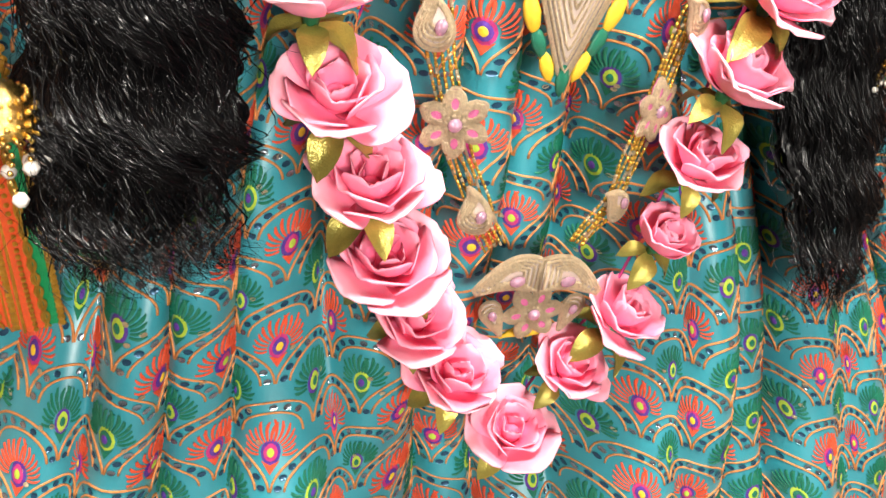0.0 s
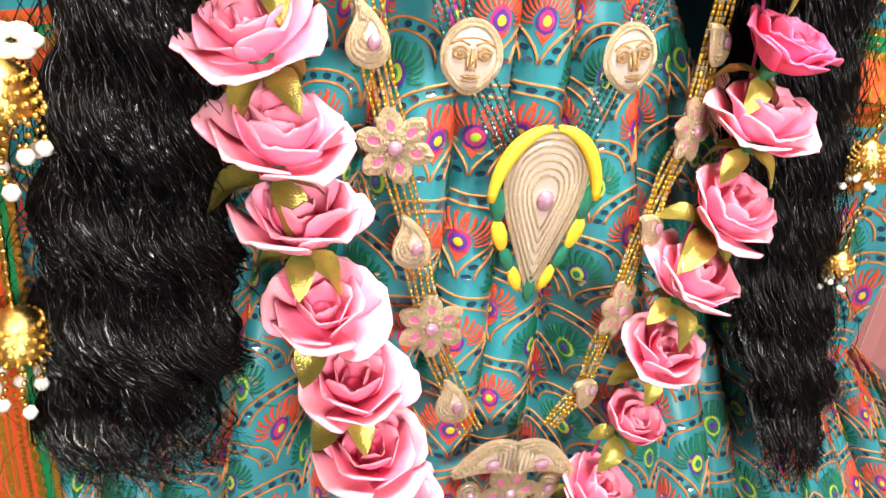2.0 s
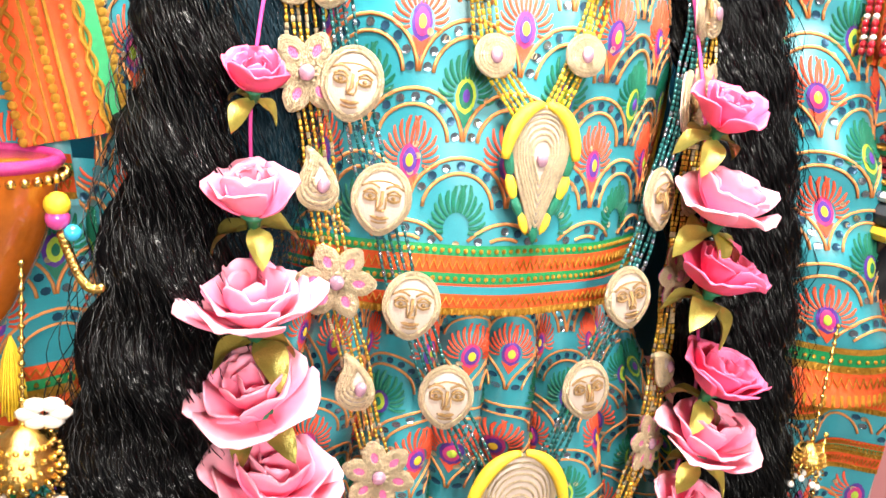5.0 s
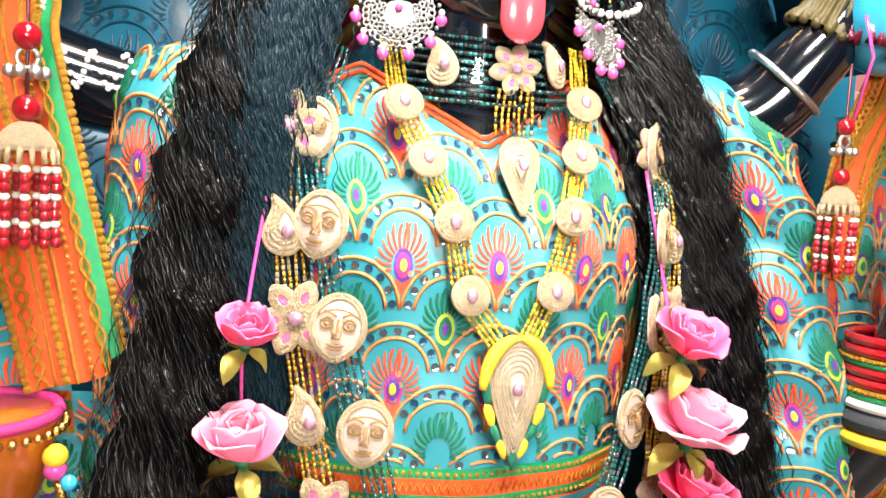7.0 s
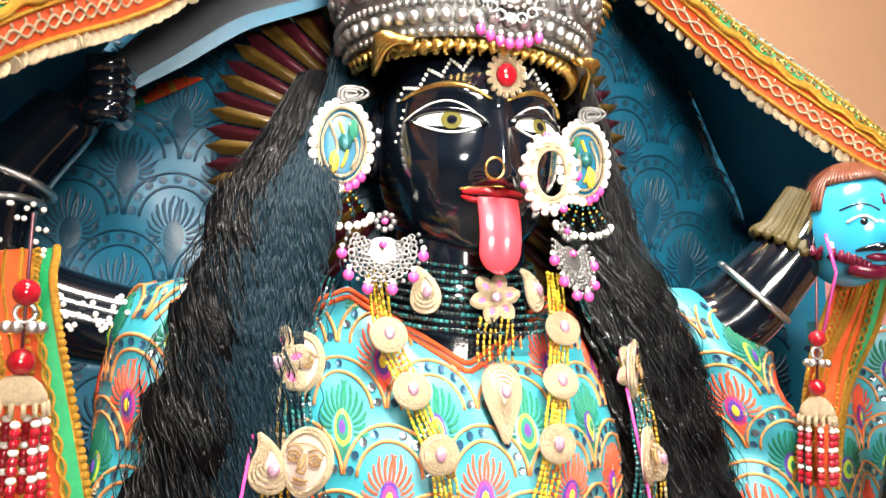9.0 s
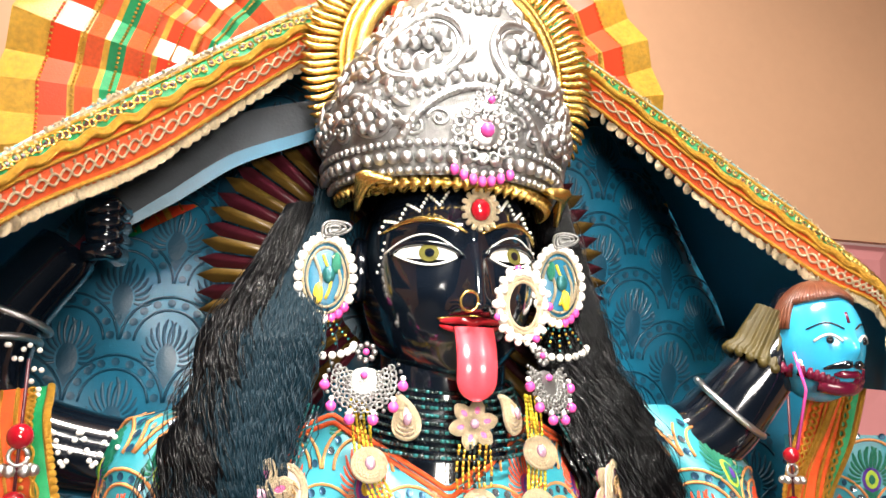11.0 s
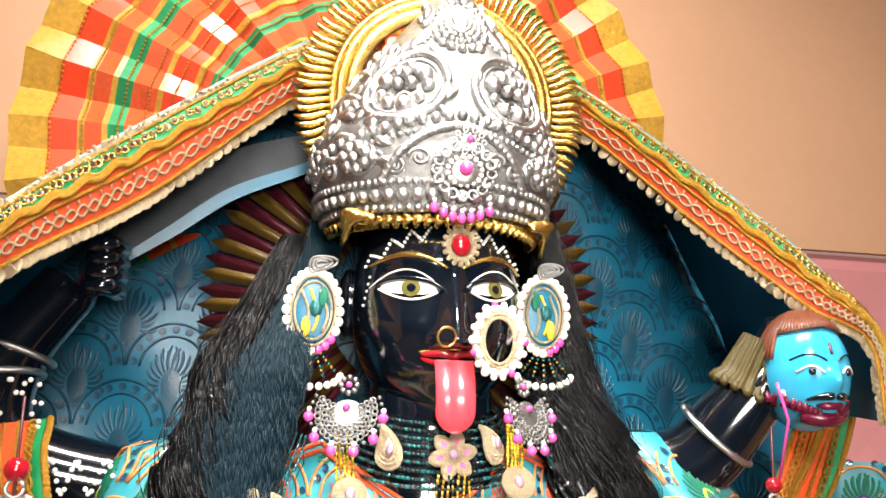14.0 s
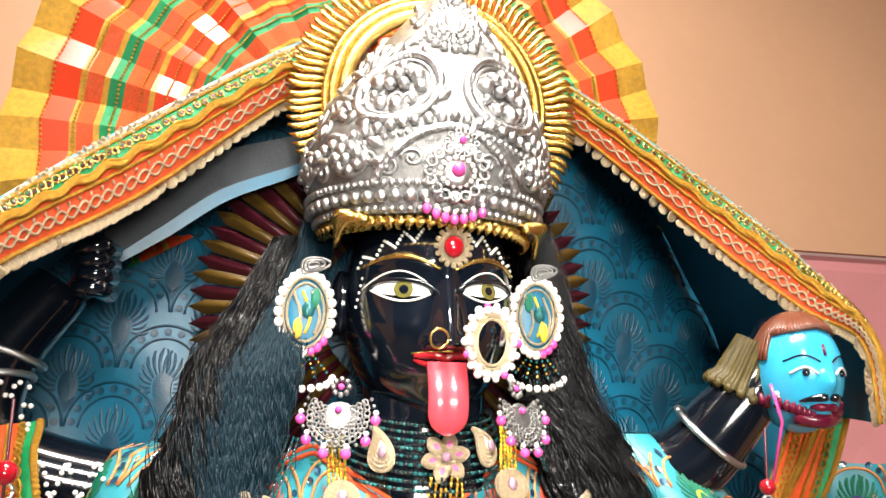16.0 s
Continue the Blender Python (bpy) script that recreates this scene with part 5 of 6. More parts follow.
def rose(x, y, z, size, tilt, turn, color="pink", openness=1.0):
    """tilt: lean of the axis to the side; turn: spin; openness: share of the petals' spread."""
    axis = Vector((math.sin(tilt) * 0.6 + random.uniform(-0.12, 0.12), random.uniform(-0.48, -0.2), 0.92)).normalized()
    m = Matrix.Translation((x, y, z)) @ axis.to_track_quat("Z", "Y").to_matrix().to_4x4() @ Matrix.Rotation(turn, 4, "Z") @ Matrix.Scale(size, 4) @ Matrix.Translation((0, 0, -0.012))
    body = place("rose", BUD[color], m, garland)
    layers = ((0, 4, 0.0, 0.0), (1, 3, 0.5, 0.003), (2, 3, 1.1, 0.005), (3, 2, 0.2, 0.006))
    if openness < 0.5:
        layers = ((1, 3, 0.0, 0.0), (2, 3, 0.5, 0.002), (3, 3, 1.1, 0.003))
    for kind, n, ph, up in layers:
        for k in range(n):
            q = ph + 2 * math.pi * k / n + random.uniform(-0.22, 0.22)
            pm = m @ Matrix.Translation((0, 0, up)) @ Matrix.Rotation(q, 4, "Z") @ Matrix.Rotation(random.uniform(-0.16, 0.2), 4, "Y") @ Matrix.Rotation(random.uniform(-0.15, 0.15), 4, "X") @ Matrix.Scale(random.uniform(0.9, 1.1), 4)
            place("petal", PET[color][kind], pm, body)
    for k in range(4):
        q = turn * 3 + 2 * math.pi * k / 4 + random.uniform(-0.4, 0.4)
        pm = m @ Matrix.Translation((0, 0, -0.009)) @ Matrix.Rotation(q, 4, "Z") @ Matrix.Rotation(random.uniform(0.1, 0.6), 4, "Y") @ Matrix.Scale(random.uniform(0.85, 1.2), 4)
        place("leaf", LEAF, pm, body)


LEFT = ((-0.182, 1.185, 0.62, -0.1, 0), (-0.182, 1.115, 0.85, -0.2, 0.5), (-0.181, 1.047, 0.98, -0.2, 1), (-0.178, 0.989, 0.95, -0.3, 1), (-0.167, 0.927, 1.05, 0.1, 1),
        (-0.154, 0.873, 1.0, 0.1, 1), (-0.140, 0.808, 1.0, 0.15, 1), (-0.118, 0.743, 1.0, 0.15, 1), (-0.105, 0.682, 0.98, 0.1, 1), (-0.081, 0.625, 0.92, 0.25, 1), (-0.047, 0.562, 0.95, 0.3, 1), (0.012, 0.488, 0.95, 0.2, 0.8))
RIGHT = ((0.132, 1.178, 0.8, 0.2, 0.5), (0.141, 1.115, 0.9, 0.3, 1), (0.145, 1.063, 0.85, 0.4, 2), (0.157, 0.984, 0.85, 0.4, 2), (0.157, 0.934, 0.9, 0.4, 1),
         (0.147, 0.870, 0.95, 0.3, 1), (0.133, 0.811, 0.95, 0.3, 1), (0.124, 0.744, 0.82, 0.3, 1), (0.112, 0.678, 0.8, 0.3, 0.4), (0.092, 0.604, 0.9, 0.5, 1), (0.056, 0.550, 0.85, 0.6, 1))
for rows, y in ((LEFT, -0.06), (RIGHT, -0.052)):
    for k, (x, z, size, tilt, style) in enumerate(rows):
        rose(x, y, z, size * 0.98, tilt, 1.7 * k + x * 20, "deeppink" if style == 2 or k == 0 else "pink", 0.3 if style < 0.6 else 1)
g = Geo()
line = [(-0.165, 0.0, 1.30)] + [(x, -0.03, z) for x, z, *_ in LEFT] + [(x, -0.025, z) for x, z, *_ in RIGHT[::-1]] + [(0.12, 0.01, 1.30)]
g.tube(bezier(line, 140), 0.0013, 6)
g.make("cord", ["pinkbead"], garland, label="pink ribbon cord")


# ---- beadwork pendants: meshes in the x-z plane, facing -y ----
def closed(pts):
    return [Vector((x, 0, z)) for x, z in pts]


def plaque(outline, wires, base, depth=0.004, wire=0.0011, centre=(0, 0), rim=0.0018):
    """A padded plate with a beaded rim and rows of wire inside. Materials: 0 plate, 1 wire."""
    g = Geo()
    n = len(outline)
    c = Vector((centre[0], 0, centre[1]))
    P = closed(outline)
    mid = [c + (p - c) * 0.72 + Vector((0, -depth * 0.35, 0)) for p in P]
    vs = [c + Vector((0, -depth * 0.5, 0))] + mid + P + [p + Vector((0, depth * 0.6, 0)) for p in P]
    f = [(0, 1 + k, 1 + (k + 1) % n) for k in range(n)]
    for o in (1, 1 + n):
        f += [(o + k, o + n + k, o + n + (k + 1) % n, o + (k + 1) % n) for k in range(n)]
    f.append(tuple(range(1 + 2 * n, 1 + 3 * n)))
    g.add(vs, f, 0)
    g.tube(P + [P[0]], rim, 5, 1)
    for k in wires:
        Q = [c + (p - c) * k + Vector((0, -depth * (0.35 + 0.3 * (1 - k)), 0)) for p in P]
        g.tube(Q + [Q[0]], wire, 4, 1)
        for i in range(0, n, 2):
            g.ball(Q[i], wire * 1.5, 1, 4)
    return g.mesh("plate", [base, "zari"])


def drop_outline(w, h, n=36):
    out = []
    for k in range(n):
        q = 2 * math.pi * k / n
        s = (1 - math.cos(q)) / 2
        out.append((w / 2 * math.sin(q) * (0.42 + 0.62 * s) if s > 0.5 else w / 2 * math.sin(q) * (0.30 + 0.86 * s), -h * 0.5 + h * s ** 0.82))
    return out


def paisley_outline(w, h, n=34):
    out = []
    for x, z in drop_outline(w, h, n):
        t = (-z / h + 0.5)
        out.append((x - 0.5 * w * t ** 3.0 * 0.9, z + 0.12 * h * t ** 4))
    return [(x, -z) for x, z in out][::-1]


def face_outline(w, h, n=34):
    out = []
    for k in range(n):
        q = 2 * math.pi * k / n + math.pi / 2
        x, z = math.cos(q), math.sin(q)
        out.append((x * w / 2 * (1 if z > 0 else 1 - 0.32 * z * z), z * h / 2))
    return out


def gem_mesh(r, oval=1.3):
    g = Geo()
    g.ball((0, -0.0035, 0), r, 0, 8, (1, 0.6, oval))
    return g.mesh("gem", ["gem"])


def petal_plate(w, h):
    out = [(w / 2 * math.sin(2 * math.pi * k / 18) * (1 - 0.25 * math.cos(2 * math.pi * k / 18)), h / 2 - h / 2 * math.cos(2 * math.pi * k / 18)) for k in range(18)]
    out = [(x * (1.2 - z / h * 0.5 if z < h * 0.8 else 0.6), z) for x, z in out]
    return plaque(out, (0.84, 0.66, 0.48), "pinkthread", 0.0035, 0.0009, (0, h * 0.5), 0.0013)


M["pinkthread"] = mat("pink_silk_thread", (0.7, 0.16, 0.36), 0.4, vary=0.35, scale=500, bump=0.7)
PAIS = plaque(paisley_outline(0.031, 0.04), (0.86, 0.72, 0.58, 0.44), "cream", centre=(0, 0.005))
PETL = petal_plate(0.0155, 0.022)
FACE = plaque(face_outline(0.036, 0.044), (0.9,), "cream", 0.005)
DISC = plaque(circle(0, 0, 0.0125, 0.0125, 29)[:-1], (0.85, 0.7, 0.55, 0.4), "cream", 0.004)
SMALL = plaque(drop_outline(0.024, 0.04), (0.8, 0.6, 0.4), "cream", 0.004)
GEM = gem_mesh(0.0042)
gr = Geo()
for s in (-1, 1):
    gr.tube([(s * (0.003 + 0.009 * t), -0.0042, 0.004 + 0.003 * math.sin(math.pi * t)) for t in lin(0, 1, 7)], 0.0009, 5)
    gr.tube([(s * (0.0035 + 0.008 * t), -0.0042, 0.001 - 0.0015 * math.sin(math.pi * t)) for t in lin(0, 1, 7)], 0.0008, 5)
    gr.ball((s * 0.0075, -0.0036, 0.002), 0.0016, 0, 6)
gr.tube([(0, -0.004, 0.006), (0, -0.0065, -0.002), (-0.0022, -0.006, -0.006), (0.0022, -0.006, -0.006)], 0.0013, 6)
gr.tube([(0.006 * t, -0.0046, -0.0115 + 0.0012 * abs(t)) for t in lin(-1, 1, 7)], [0.0005, 0.0012, 0.0014, 0.0012, 0.0014, 0.0012, 0.0005], 6)
gr.tube([(0.01 * t, -0.004, 0.0125 - 0.002 * t * t) for t in lin(-1, 1, 7)], 0.0007, 5)
for q in (-1, 1):
    gr.tube([(q * (0.0075 + 0.0042 * math.cos(a)), -0.0045, 0.0025 + 0.0022 * math.sin(a)) for a in lin(0, 2 * math.pi, 13)], 0.0006, 5)
    gr.tube([(q * (0.002 + 0.0115 * t), -0.0042, 0.0078 + 0.0025 * math.sin(math.pi * t)) for t in lin(0, 1, 7)], 0.0008, 5)
    gr.tube([(q * 0.0026, -0.0052, 0.002), (q * 0.003, -0.0056, -0.004), (q * 0.0012, -0.0062, -0.0068)], 0.0006, 5)
gr.tube([(0.005 * t, -0.0046, -0.0142 + 0.001 * t * t) for t in lin(-1, 1, 7)], 0.0007, 5)
RELIEF = gr.mesh("relief", ["wire"])


def aim(p, yaw=0.0, lean=0.0, roll=0.0, size=1.0):
    return Matrix.Translation(p) @ Matrix.Rotation(yaw, 4, "Z") @ Matrix.Rotation(lean, 4, "X") @ Matrix.Rotation(roll, 4, "Y") @ Matrix.Scale(size, 4)


def add_piece(owner, kind, m):
    if kind == "flower":
        core = Geo()
        core.ball((0, -0.003, 0), 0.0052, 0, 10, (1, 0.6, 1))
        for k in range(10):
            core.ball((0.0062 * math.cos(k * 0.628), -0.002, 0.0062 * math.sin(k * 0.628)), 0.0016, 1, 5)
        o = place("flower_pendant", core.mesh("flower_pendant", ["gem", "zari"]), m, owner)
        for k in range(6):
            place("bead_petal", PETL, m @ Matrix.Rotation(k * math.pi / 3 + 0.2, 4, "Y") @ Matrix.Translation((0, 0.001, 0.0035)), o)
    elif kind == "paisley":
        o = place("paisley_pendant", PAIS, m, owner)
        place("gem", GEM, m @ Matrix.Translation((0.002, -0.001, -0.004)), o)
    elif kind == "face":
        o = place("oval_medallion", FACE, m, owner)
        place("relief", RELIEF, m, o)
    elif kind == "disc":
        o = place("disc_pendant", DISC, m, owner)
        place("gem", GEM, m, o)
    elif kind == "small":
        o = place("drop_pendant", SMALL, m, owner)
        place("gem", GEM, m @ Matrix.Translation((0, 0, 0.006)), o)


def strands(name, stops, mats, owner, count=5, gap=0.0042, bead=0.0042, r=0.00125, label=""):
    """Parallel rows of bugle beads through the stops."""
    g = Geo()
    line = bezier(stops, 40 * len(stops))
    length = sum((b - a).length for a, b in zip(line[:-1], line[1:]))
    n = int(length / bead)
    acc = np.cumsum([0] + [(b - a).length for a, b in zip(line[:-1], line[1:])])

    def at(d):
        i = min(len(line) - 2, int(np.searchsorted(acc, d, "right")) - 1)
        return line[i].lerp(line[i + 1], (d - acc[i]) / max(1e-9, acc[i + 1] - acc[i])), (line[i + 1] - line[i]).normalized()
    for c in range(count):
        for k in range(n):
            p, d = at(k * bead)
            q, _ = at(min(length, k * bead + bead * 0.86))
            side = Vector((d.z, 0, -d.x)) * (c - (count - 1) / 2) * gap * (1 + 0.12 * math.sin(k * 0.35 + c))
            sag = Vector((0, -0.001 - 0.001 * math.sin(k * 0.5 + c * 2), 0))
            g.tube([p + side + sag, q + side + sag], r * random.uniform(0.85, 1.15), 5, 0 if random.random() < 0.75 else 1)
    return tagged(g.make(name, mats, owner, label=label), kind="stuff")


# outermost necklace: gold beads with flowers and paisleys
n1 = thing("long_necklace", (0.015, -0.025, 0.58), "long gold bead necklace with pink flower and paisley pendants", "necklace")
A1 = ((-0.157, 0.002, 1.315, "flower"), (-0.157, -0.014, 1.250, "paisley"), (-0.150, -0.026, 1.189, "flower"), (-0.139, -0.03, 1.125, "paisley"), (-0.128, -0.035, 1.058, "flower"), (-0.110, -0.034, 0.988, "paisley"),
      (-0.093, -0.034, 0.916, "flower"), (-0.075, -0.034, 0.848, "paisley"), (-0.058, -0.03, 0.774, "flower"), (-0.033, -0.03, 0.704, "paisley"))
B1 = ((0.13, 0.02, 1.315, "flower"), (0.14, 0.0, 1.25, "paisley"), (0.142, -0.005, 1.189, "flower"), (0.138, -0.008, 1.12, "paisley"), (0.134, -0.012, 1.055, "flower"), (0.131, -0.016, 0.986, "paisley"), (0.122, -0.024, 0.923, "flower"), (0.105, -0.026, 0.850, "paisley"), (0.090, -0.03, 0.779, "flower"), (0.076, -0.03, 0.706, "paisley"))
strands("bead_strand", [(-0.14, 0.05, 1.37)] + [(x, y + 0.004, z) for x, y, z, _ in A1] + [(-0.012, -0.026, 0.66)], ["goldbead", "zari"], n1, 5, 0.0044, label="five rows of gold bugle beads")
strands("bead_strand", [(0.11, 0.06, 1.37)] + [(x, y + 0.004, z) for x, y, z, _ in B1] + [(0.052, -0.026, 0.66)], ["goldbead", "zari"], n1, 5, 0.0034, label="five rows of gold bugle beads")
for k, (x, y, z, kind) in enumerate(A1):
    add_piece(n1, kind, aim((x, y - 0.004, z), -0.1, -0.05, 0.25 if kind == "paisley" else 0.1 * k, 1.0))
for k, (x, y, z, kind) in enumerate(B1):
    add_piece(n1, kind, aim((x, y - 0.004, z), 0.55, -0.05, -0.3 if kind == "paisley" else 0.1 * k, 0.95))
for s in (-1, 1):
    o = place("wing_pendant", plaque([(s * a, b) for a, b in [(0.0 + 0.046 * t, 0.012 + 0.006 * math.sin(math.pi * t) - 0.024 * t * t) for t in lin(0, 1, 12)] + [(0.046 - 0.046 * t, -0.016 + 0.012 * math.sin(math.pi * t * 0.9) * 0.4 + 0.002 * t) for t in lin(0.05, 1, 12)]][::s], (0.86, 0.7, 0.54, 0.4), "cream", 0.005, centre=(s * 0.022, 0.0)), aim((0.021, -0.042, 0.645), 0, -0.1, 0.08, 1.15), n1)
    place("gem", GEM, aim((0.021 + s * 0.021, -0.044, 0.643 - s * 0.002), 0, 0, 1.3, 1.2), o)
add_piece(n1, "flower", aim((0.02, -0.042, 0.607), 0, -0.1, 0.2, 1.0))
for x, r in ((-0.012, -0.4), (0.052, 0.4)):
    add_piece(n1, "small", aim((x, -0.04, 0.602), 0, -0.1, r, 0.9))
g = Geo()
g.tube([(0.02 + 0.022 * t, -0.032, 0.574 + 0.006 * (1 - t * t)) for t in lin(-1, 1, 12)], [0.001 + 0.005 * (1 - abs(t)) for t in lin(-1, 1, 12)], 8)
g.make("yellow_crescent", ["yellow"], n1, label="yellow silk crescent")

# middle necklace: dark green beads with oval medallions
n2 = thing("medallion_necklace", (0.01, -0.04, 0.8), "teal bead necklace with cream oval medallions and a drop pendant", "necklace")
A2 = ((-0.141, 0.008, 1.314), (-0.136, -0.022, 1.251), (-0.123, -0.034, 1.184), (-0.102, -0.038, 1.113), (-0.079, -0.042, 1.043), (-0.050, -0.04, 0.976))
B2 = ((0.13, 0.02, 1.314), (0.13, -0.004, 1.25), (0.123, -0.012, 1.184), (0.100, -0.03, 1.116), (0.078, -0.042, 1.047), (0.055, -0.04, 0.977))
strands("bead_strand", [(-0.12, 0.05, 1.38)] + [(x, y + 0.004, z) for x, y, z in A2] + [(-0.015, -0.034, 0.915)], ["greenbead", "sequin"], n2, 5, 0.0046, label="five rows of teal glass beads")
strands("bead_strand", [(0.10, 0.06, 1.38)] + [(x, y + 0.004, z) for x, y, z in B2] + [(0.035, -0.034, 0.915)], ["greenbead", "sequin"], n2, 5, 0.004, label="five rows of teal glass beads")
for k, (x, y, z) in enumerate(A2):
    add_piece(n2, "face", aim((x, y - 0.004, z), -0.15 if k > 1 else -0.5, -0.05, 0.18 - 0.03 * k, 1.0))
for k, (x, y, z) in enumerate(B2):
    add_piece(n2, "face", aim((x, y - 0.004, z), (0.9, 0.9, 0.9, 0.55, 0.15, 0.1)[k], -0.05, -0.15, 0.98))


def drop_pendant(owner, x, y, z, w, h, lean=0.0):
    m = aim((x, y, z), 0.0, lean)
    o = place("drop_pendant", plaque(drop_outline(w * 0.96, h * 0.96), (0.9, 0.8, 0.7, 0.58, 0.46, 0.34), "cream", 0.005, 0.0009, (0, h * 0.12)), m, owner)
    place("gem", gem_mesh(w * 0.085, 1.3), m @ Matrix.Translation((0, -0.001, h * 0.1)), o)
    leafg = {}
    for c in ("yellow", "green"):
        q = Geo()
        q.tube([(0, 0, 0.5), (0, -0.02, 0.25), (0, -0.03, 0.0), (0, -0.02, -0.3), (0, 0, -0.5)], [0.02, 0.16, 0.2, 0.14, 0.02], 8, 0, 0.5)
        leafg[c] = q.mesh("silk_leaf", [c])
    for s in (-1, 1):
        for k, (a, b, c, rot, sc) in enumerate(((0.42, 0.06, "green", 0.12, 0.24), (0.37, -0.12, "yellow", 0.3, 0.24), (0.27, -0.27, "green", 0.4, 0.2), (0.16, -0.4, "yellow", 0.35, 0.2))):
            place("silk_leaf", leafg[c], m @ Matrix.Translation((s * a * w, 0.001, b * h)) @ Matrix.Rotation(s * rot, 4, "Y") @ Matrix.Scale(sc * h, 4), o)
        q = Geo()
        q.tube([(s * (0.0 + 0.5 * w * math.sin(t)), -0.001, 0.06 * h + 0.44 * h * math.cos(t)) for t in lin(0.06, 1.5, 14)], [0.002 + 0.0032 * math.sin(t * 1.9) for t in lin(0.06, 1.5, 14)], 8)
        place("silk_crescent", q.mesh("silk_crescent", ["yellow"]), m, o)
    place("silk_leaf", leafg["green"], m @ Matrix.Translation((0, 0, -0.47 * h)) @ Matrix.Scale(0.2 * h, 4), o)


drop_pendant(n2, 0.01, -0.044, 0.868, 0.075, 0.128, 0.04)

# short necklace: yellow beads with discs
n3 = thing("disc_necklace", (0.005, -0.03, 1.1), "yellow bead necklace with round cream discs and a drop pendant", "necklace")
A3 = ((-0.080, -0.006, 1.337), (-0.064, -0.018, 1.299), (-0.047, -0.034, 1.257), (-0.033, -0.036, 1.207))
B3 = ((0.056, -0.003, 1.346), (0.050, -0.015, 1.307), (0.040, -0.034, 1.264), (0.029, -0.036, 1.211))
strands("bead_strand", [(-0.085, 0.03, 1.385)] + [(x, y + 0.004, z) for x, y, z in A3] + [(-0.008, -0.032, 1.172)], ["yellowbead", "goldbead"], n3, 5, 0.0038, label="rows of yellow glass beads")
strands("bead_strand", [(0.062, 0.03, 1.39)] + [(x, y + 0.004, z) for x, y, z in B3] + [(0.012, -0.032, 1.172)], ["yellowbead", "goldbead"], n3, 5, 0.0036, label="rows of yellow glass beads")
for k, p in enumerate(A3 + B3):
    add_piece(n3, "disc", aim((p[0], p[1] - 0.004, p[2]), 0, -0.45 if k % 4 < 2 else -0.15, 0))
drop_pendant(n3, 0.004, -0.04, 1.134, 0.05, 0.088, 0.0)

# choker
n4 = thing("choker", (0, 0.03, 1.35), "dark bead choker with a flower, paisleys and a drop pendant", "necklace")
g = Geo()
for j in range(9):
    z = 1.402 - 0.0062 * j
    r = 0.0625 + 0.0018 * j
    for k in range(70):
        q = -1.9 + 3.8 * k / 69
        p = Vector((r * math.sin(q), 0.085 - r * math.cos(q) * (1.0 + 0.02 * j), z - 0.012 * math.cos(q)))
        p2 = Vector((r * math.sin(q + 0.045), 0.085 - r * math.cos(q + 0.045) * (1.0 + 0.02 * j), z - 0.012 * math.cos(q + 0.045)))
        g.tube([p, p2], 0.0017, 5, 0 if random.random() < 0.7 else 1)
tagged(g.make("beadwork", ["darkbead", "greenbead"], n4), kind="stuff")
add_piece(n4, "flower", aim((0.002, -0.004, 1.367), 0, -0.2, 0.1, 0.78))
add_piece(n4, "paisley", aim((-0.045, 0.018, 1.373), -0.7, -0.15, 0.1, 0.95))
add_piece(n4, "paisley", aim((0.04, 0.016, 1.378), 0.7, -0.15, -0.2, 0.95))
strands("bead_fringe", [(0.002, -0.006, 1.352), (0.002, -0.004, 1.335), (0.003, -0.006, 1.315)], ["goldbead", "darkbead"], n4, 7, 0.0042)
o = place("drop_pendant", plaque(drop_outline(0.036, 0.058), (0.88, 0.74, 0.6, 0.45, 0.3), "cream", 0.004, 0.0009, (0, 0.006)), aim((0.007, -0.014, 1.29), 0, -0.35), n4)
place("gem", GEM, aim((0.006, -0.019, 1.298), 0, -0.35), o)

# silver brooches with pink beads at the neck
for x, z, yaw in ((-0.084, 1.394, -0.3), (0.068, 1.396, 0.6)):
    t = thing("brooch", (x, 0.0, z - 0.03), "silver openwork brooch with pink stones and pink bead drops", "jewellery", "neck brooches")
    m = aim((x, 0.004, z), yaw, -0.3)
    g = Geo()
    for r, n, b in ((0.023, 21, 0.004), (0.0175, 17, 0.0034), (0.0125, 13, 0.003)):
        for k in range(n):
            q = math.pi * (0.85 + 1.3 * k / (n - 1))
            g.ring((r * math.cos(q), -0.002, 0.004 + r * math.sin(q)), (1, 0, 0), (0, 0, 1), b * 0.6, 0.0009, 8, 4, 0)
            g.ball((r * 1.25 * math.cos(q), -0.002, 0.004 + r * 1.25 * math.sin(q)), 0.0018, 0, 5)
    g.ball((0, 0, 0.002), 0.015, 1, 12, (1, 0.12, 0.9))
    for k in range(8):
        q = 2 * math.pi * k / 8
        g.ball((0.0065 * math.cos(q), -0.001, 0.027 + 0.0065 * math.sin(q)), 0.0026, 0, 6)
    place("openwork", g.mesh("openwork", ["oxide", "oxide"]), m, t)
    g = Geo()
    g.ball((0, -0.002, 0.027), 0.0028, 0, 8)
    g.ball((0, -0.003, 0.008), 0.003, 0, 8)
    place("stone", g.mesh("stone", ["pinkbead"]), m, t)
    for k in range(6):
        g = Geo()
        g.ball((0, 0, 0), 0.0043, 0, 9)
        g.ball((0, 0, 0.006), 0.0024, 1, 6)
        q = math.pi * (1.02 + 0.96 * k / 5)
        place("bead_drop", g.mesh("bead_drop", ["pinkbead", "pearl"]), m @ Matrix.Translation((0.03 * math.cos(q), -0.002, 0.002 + 0.03 * math.sin(q))), t)


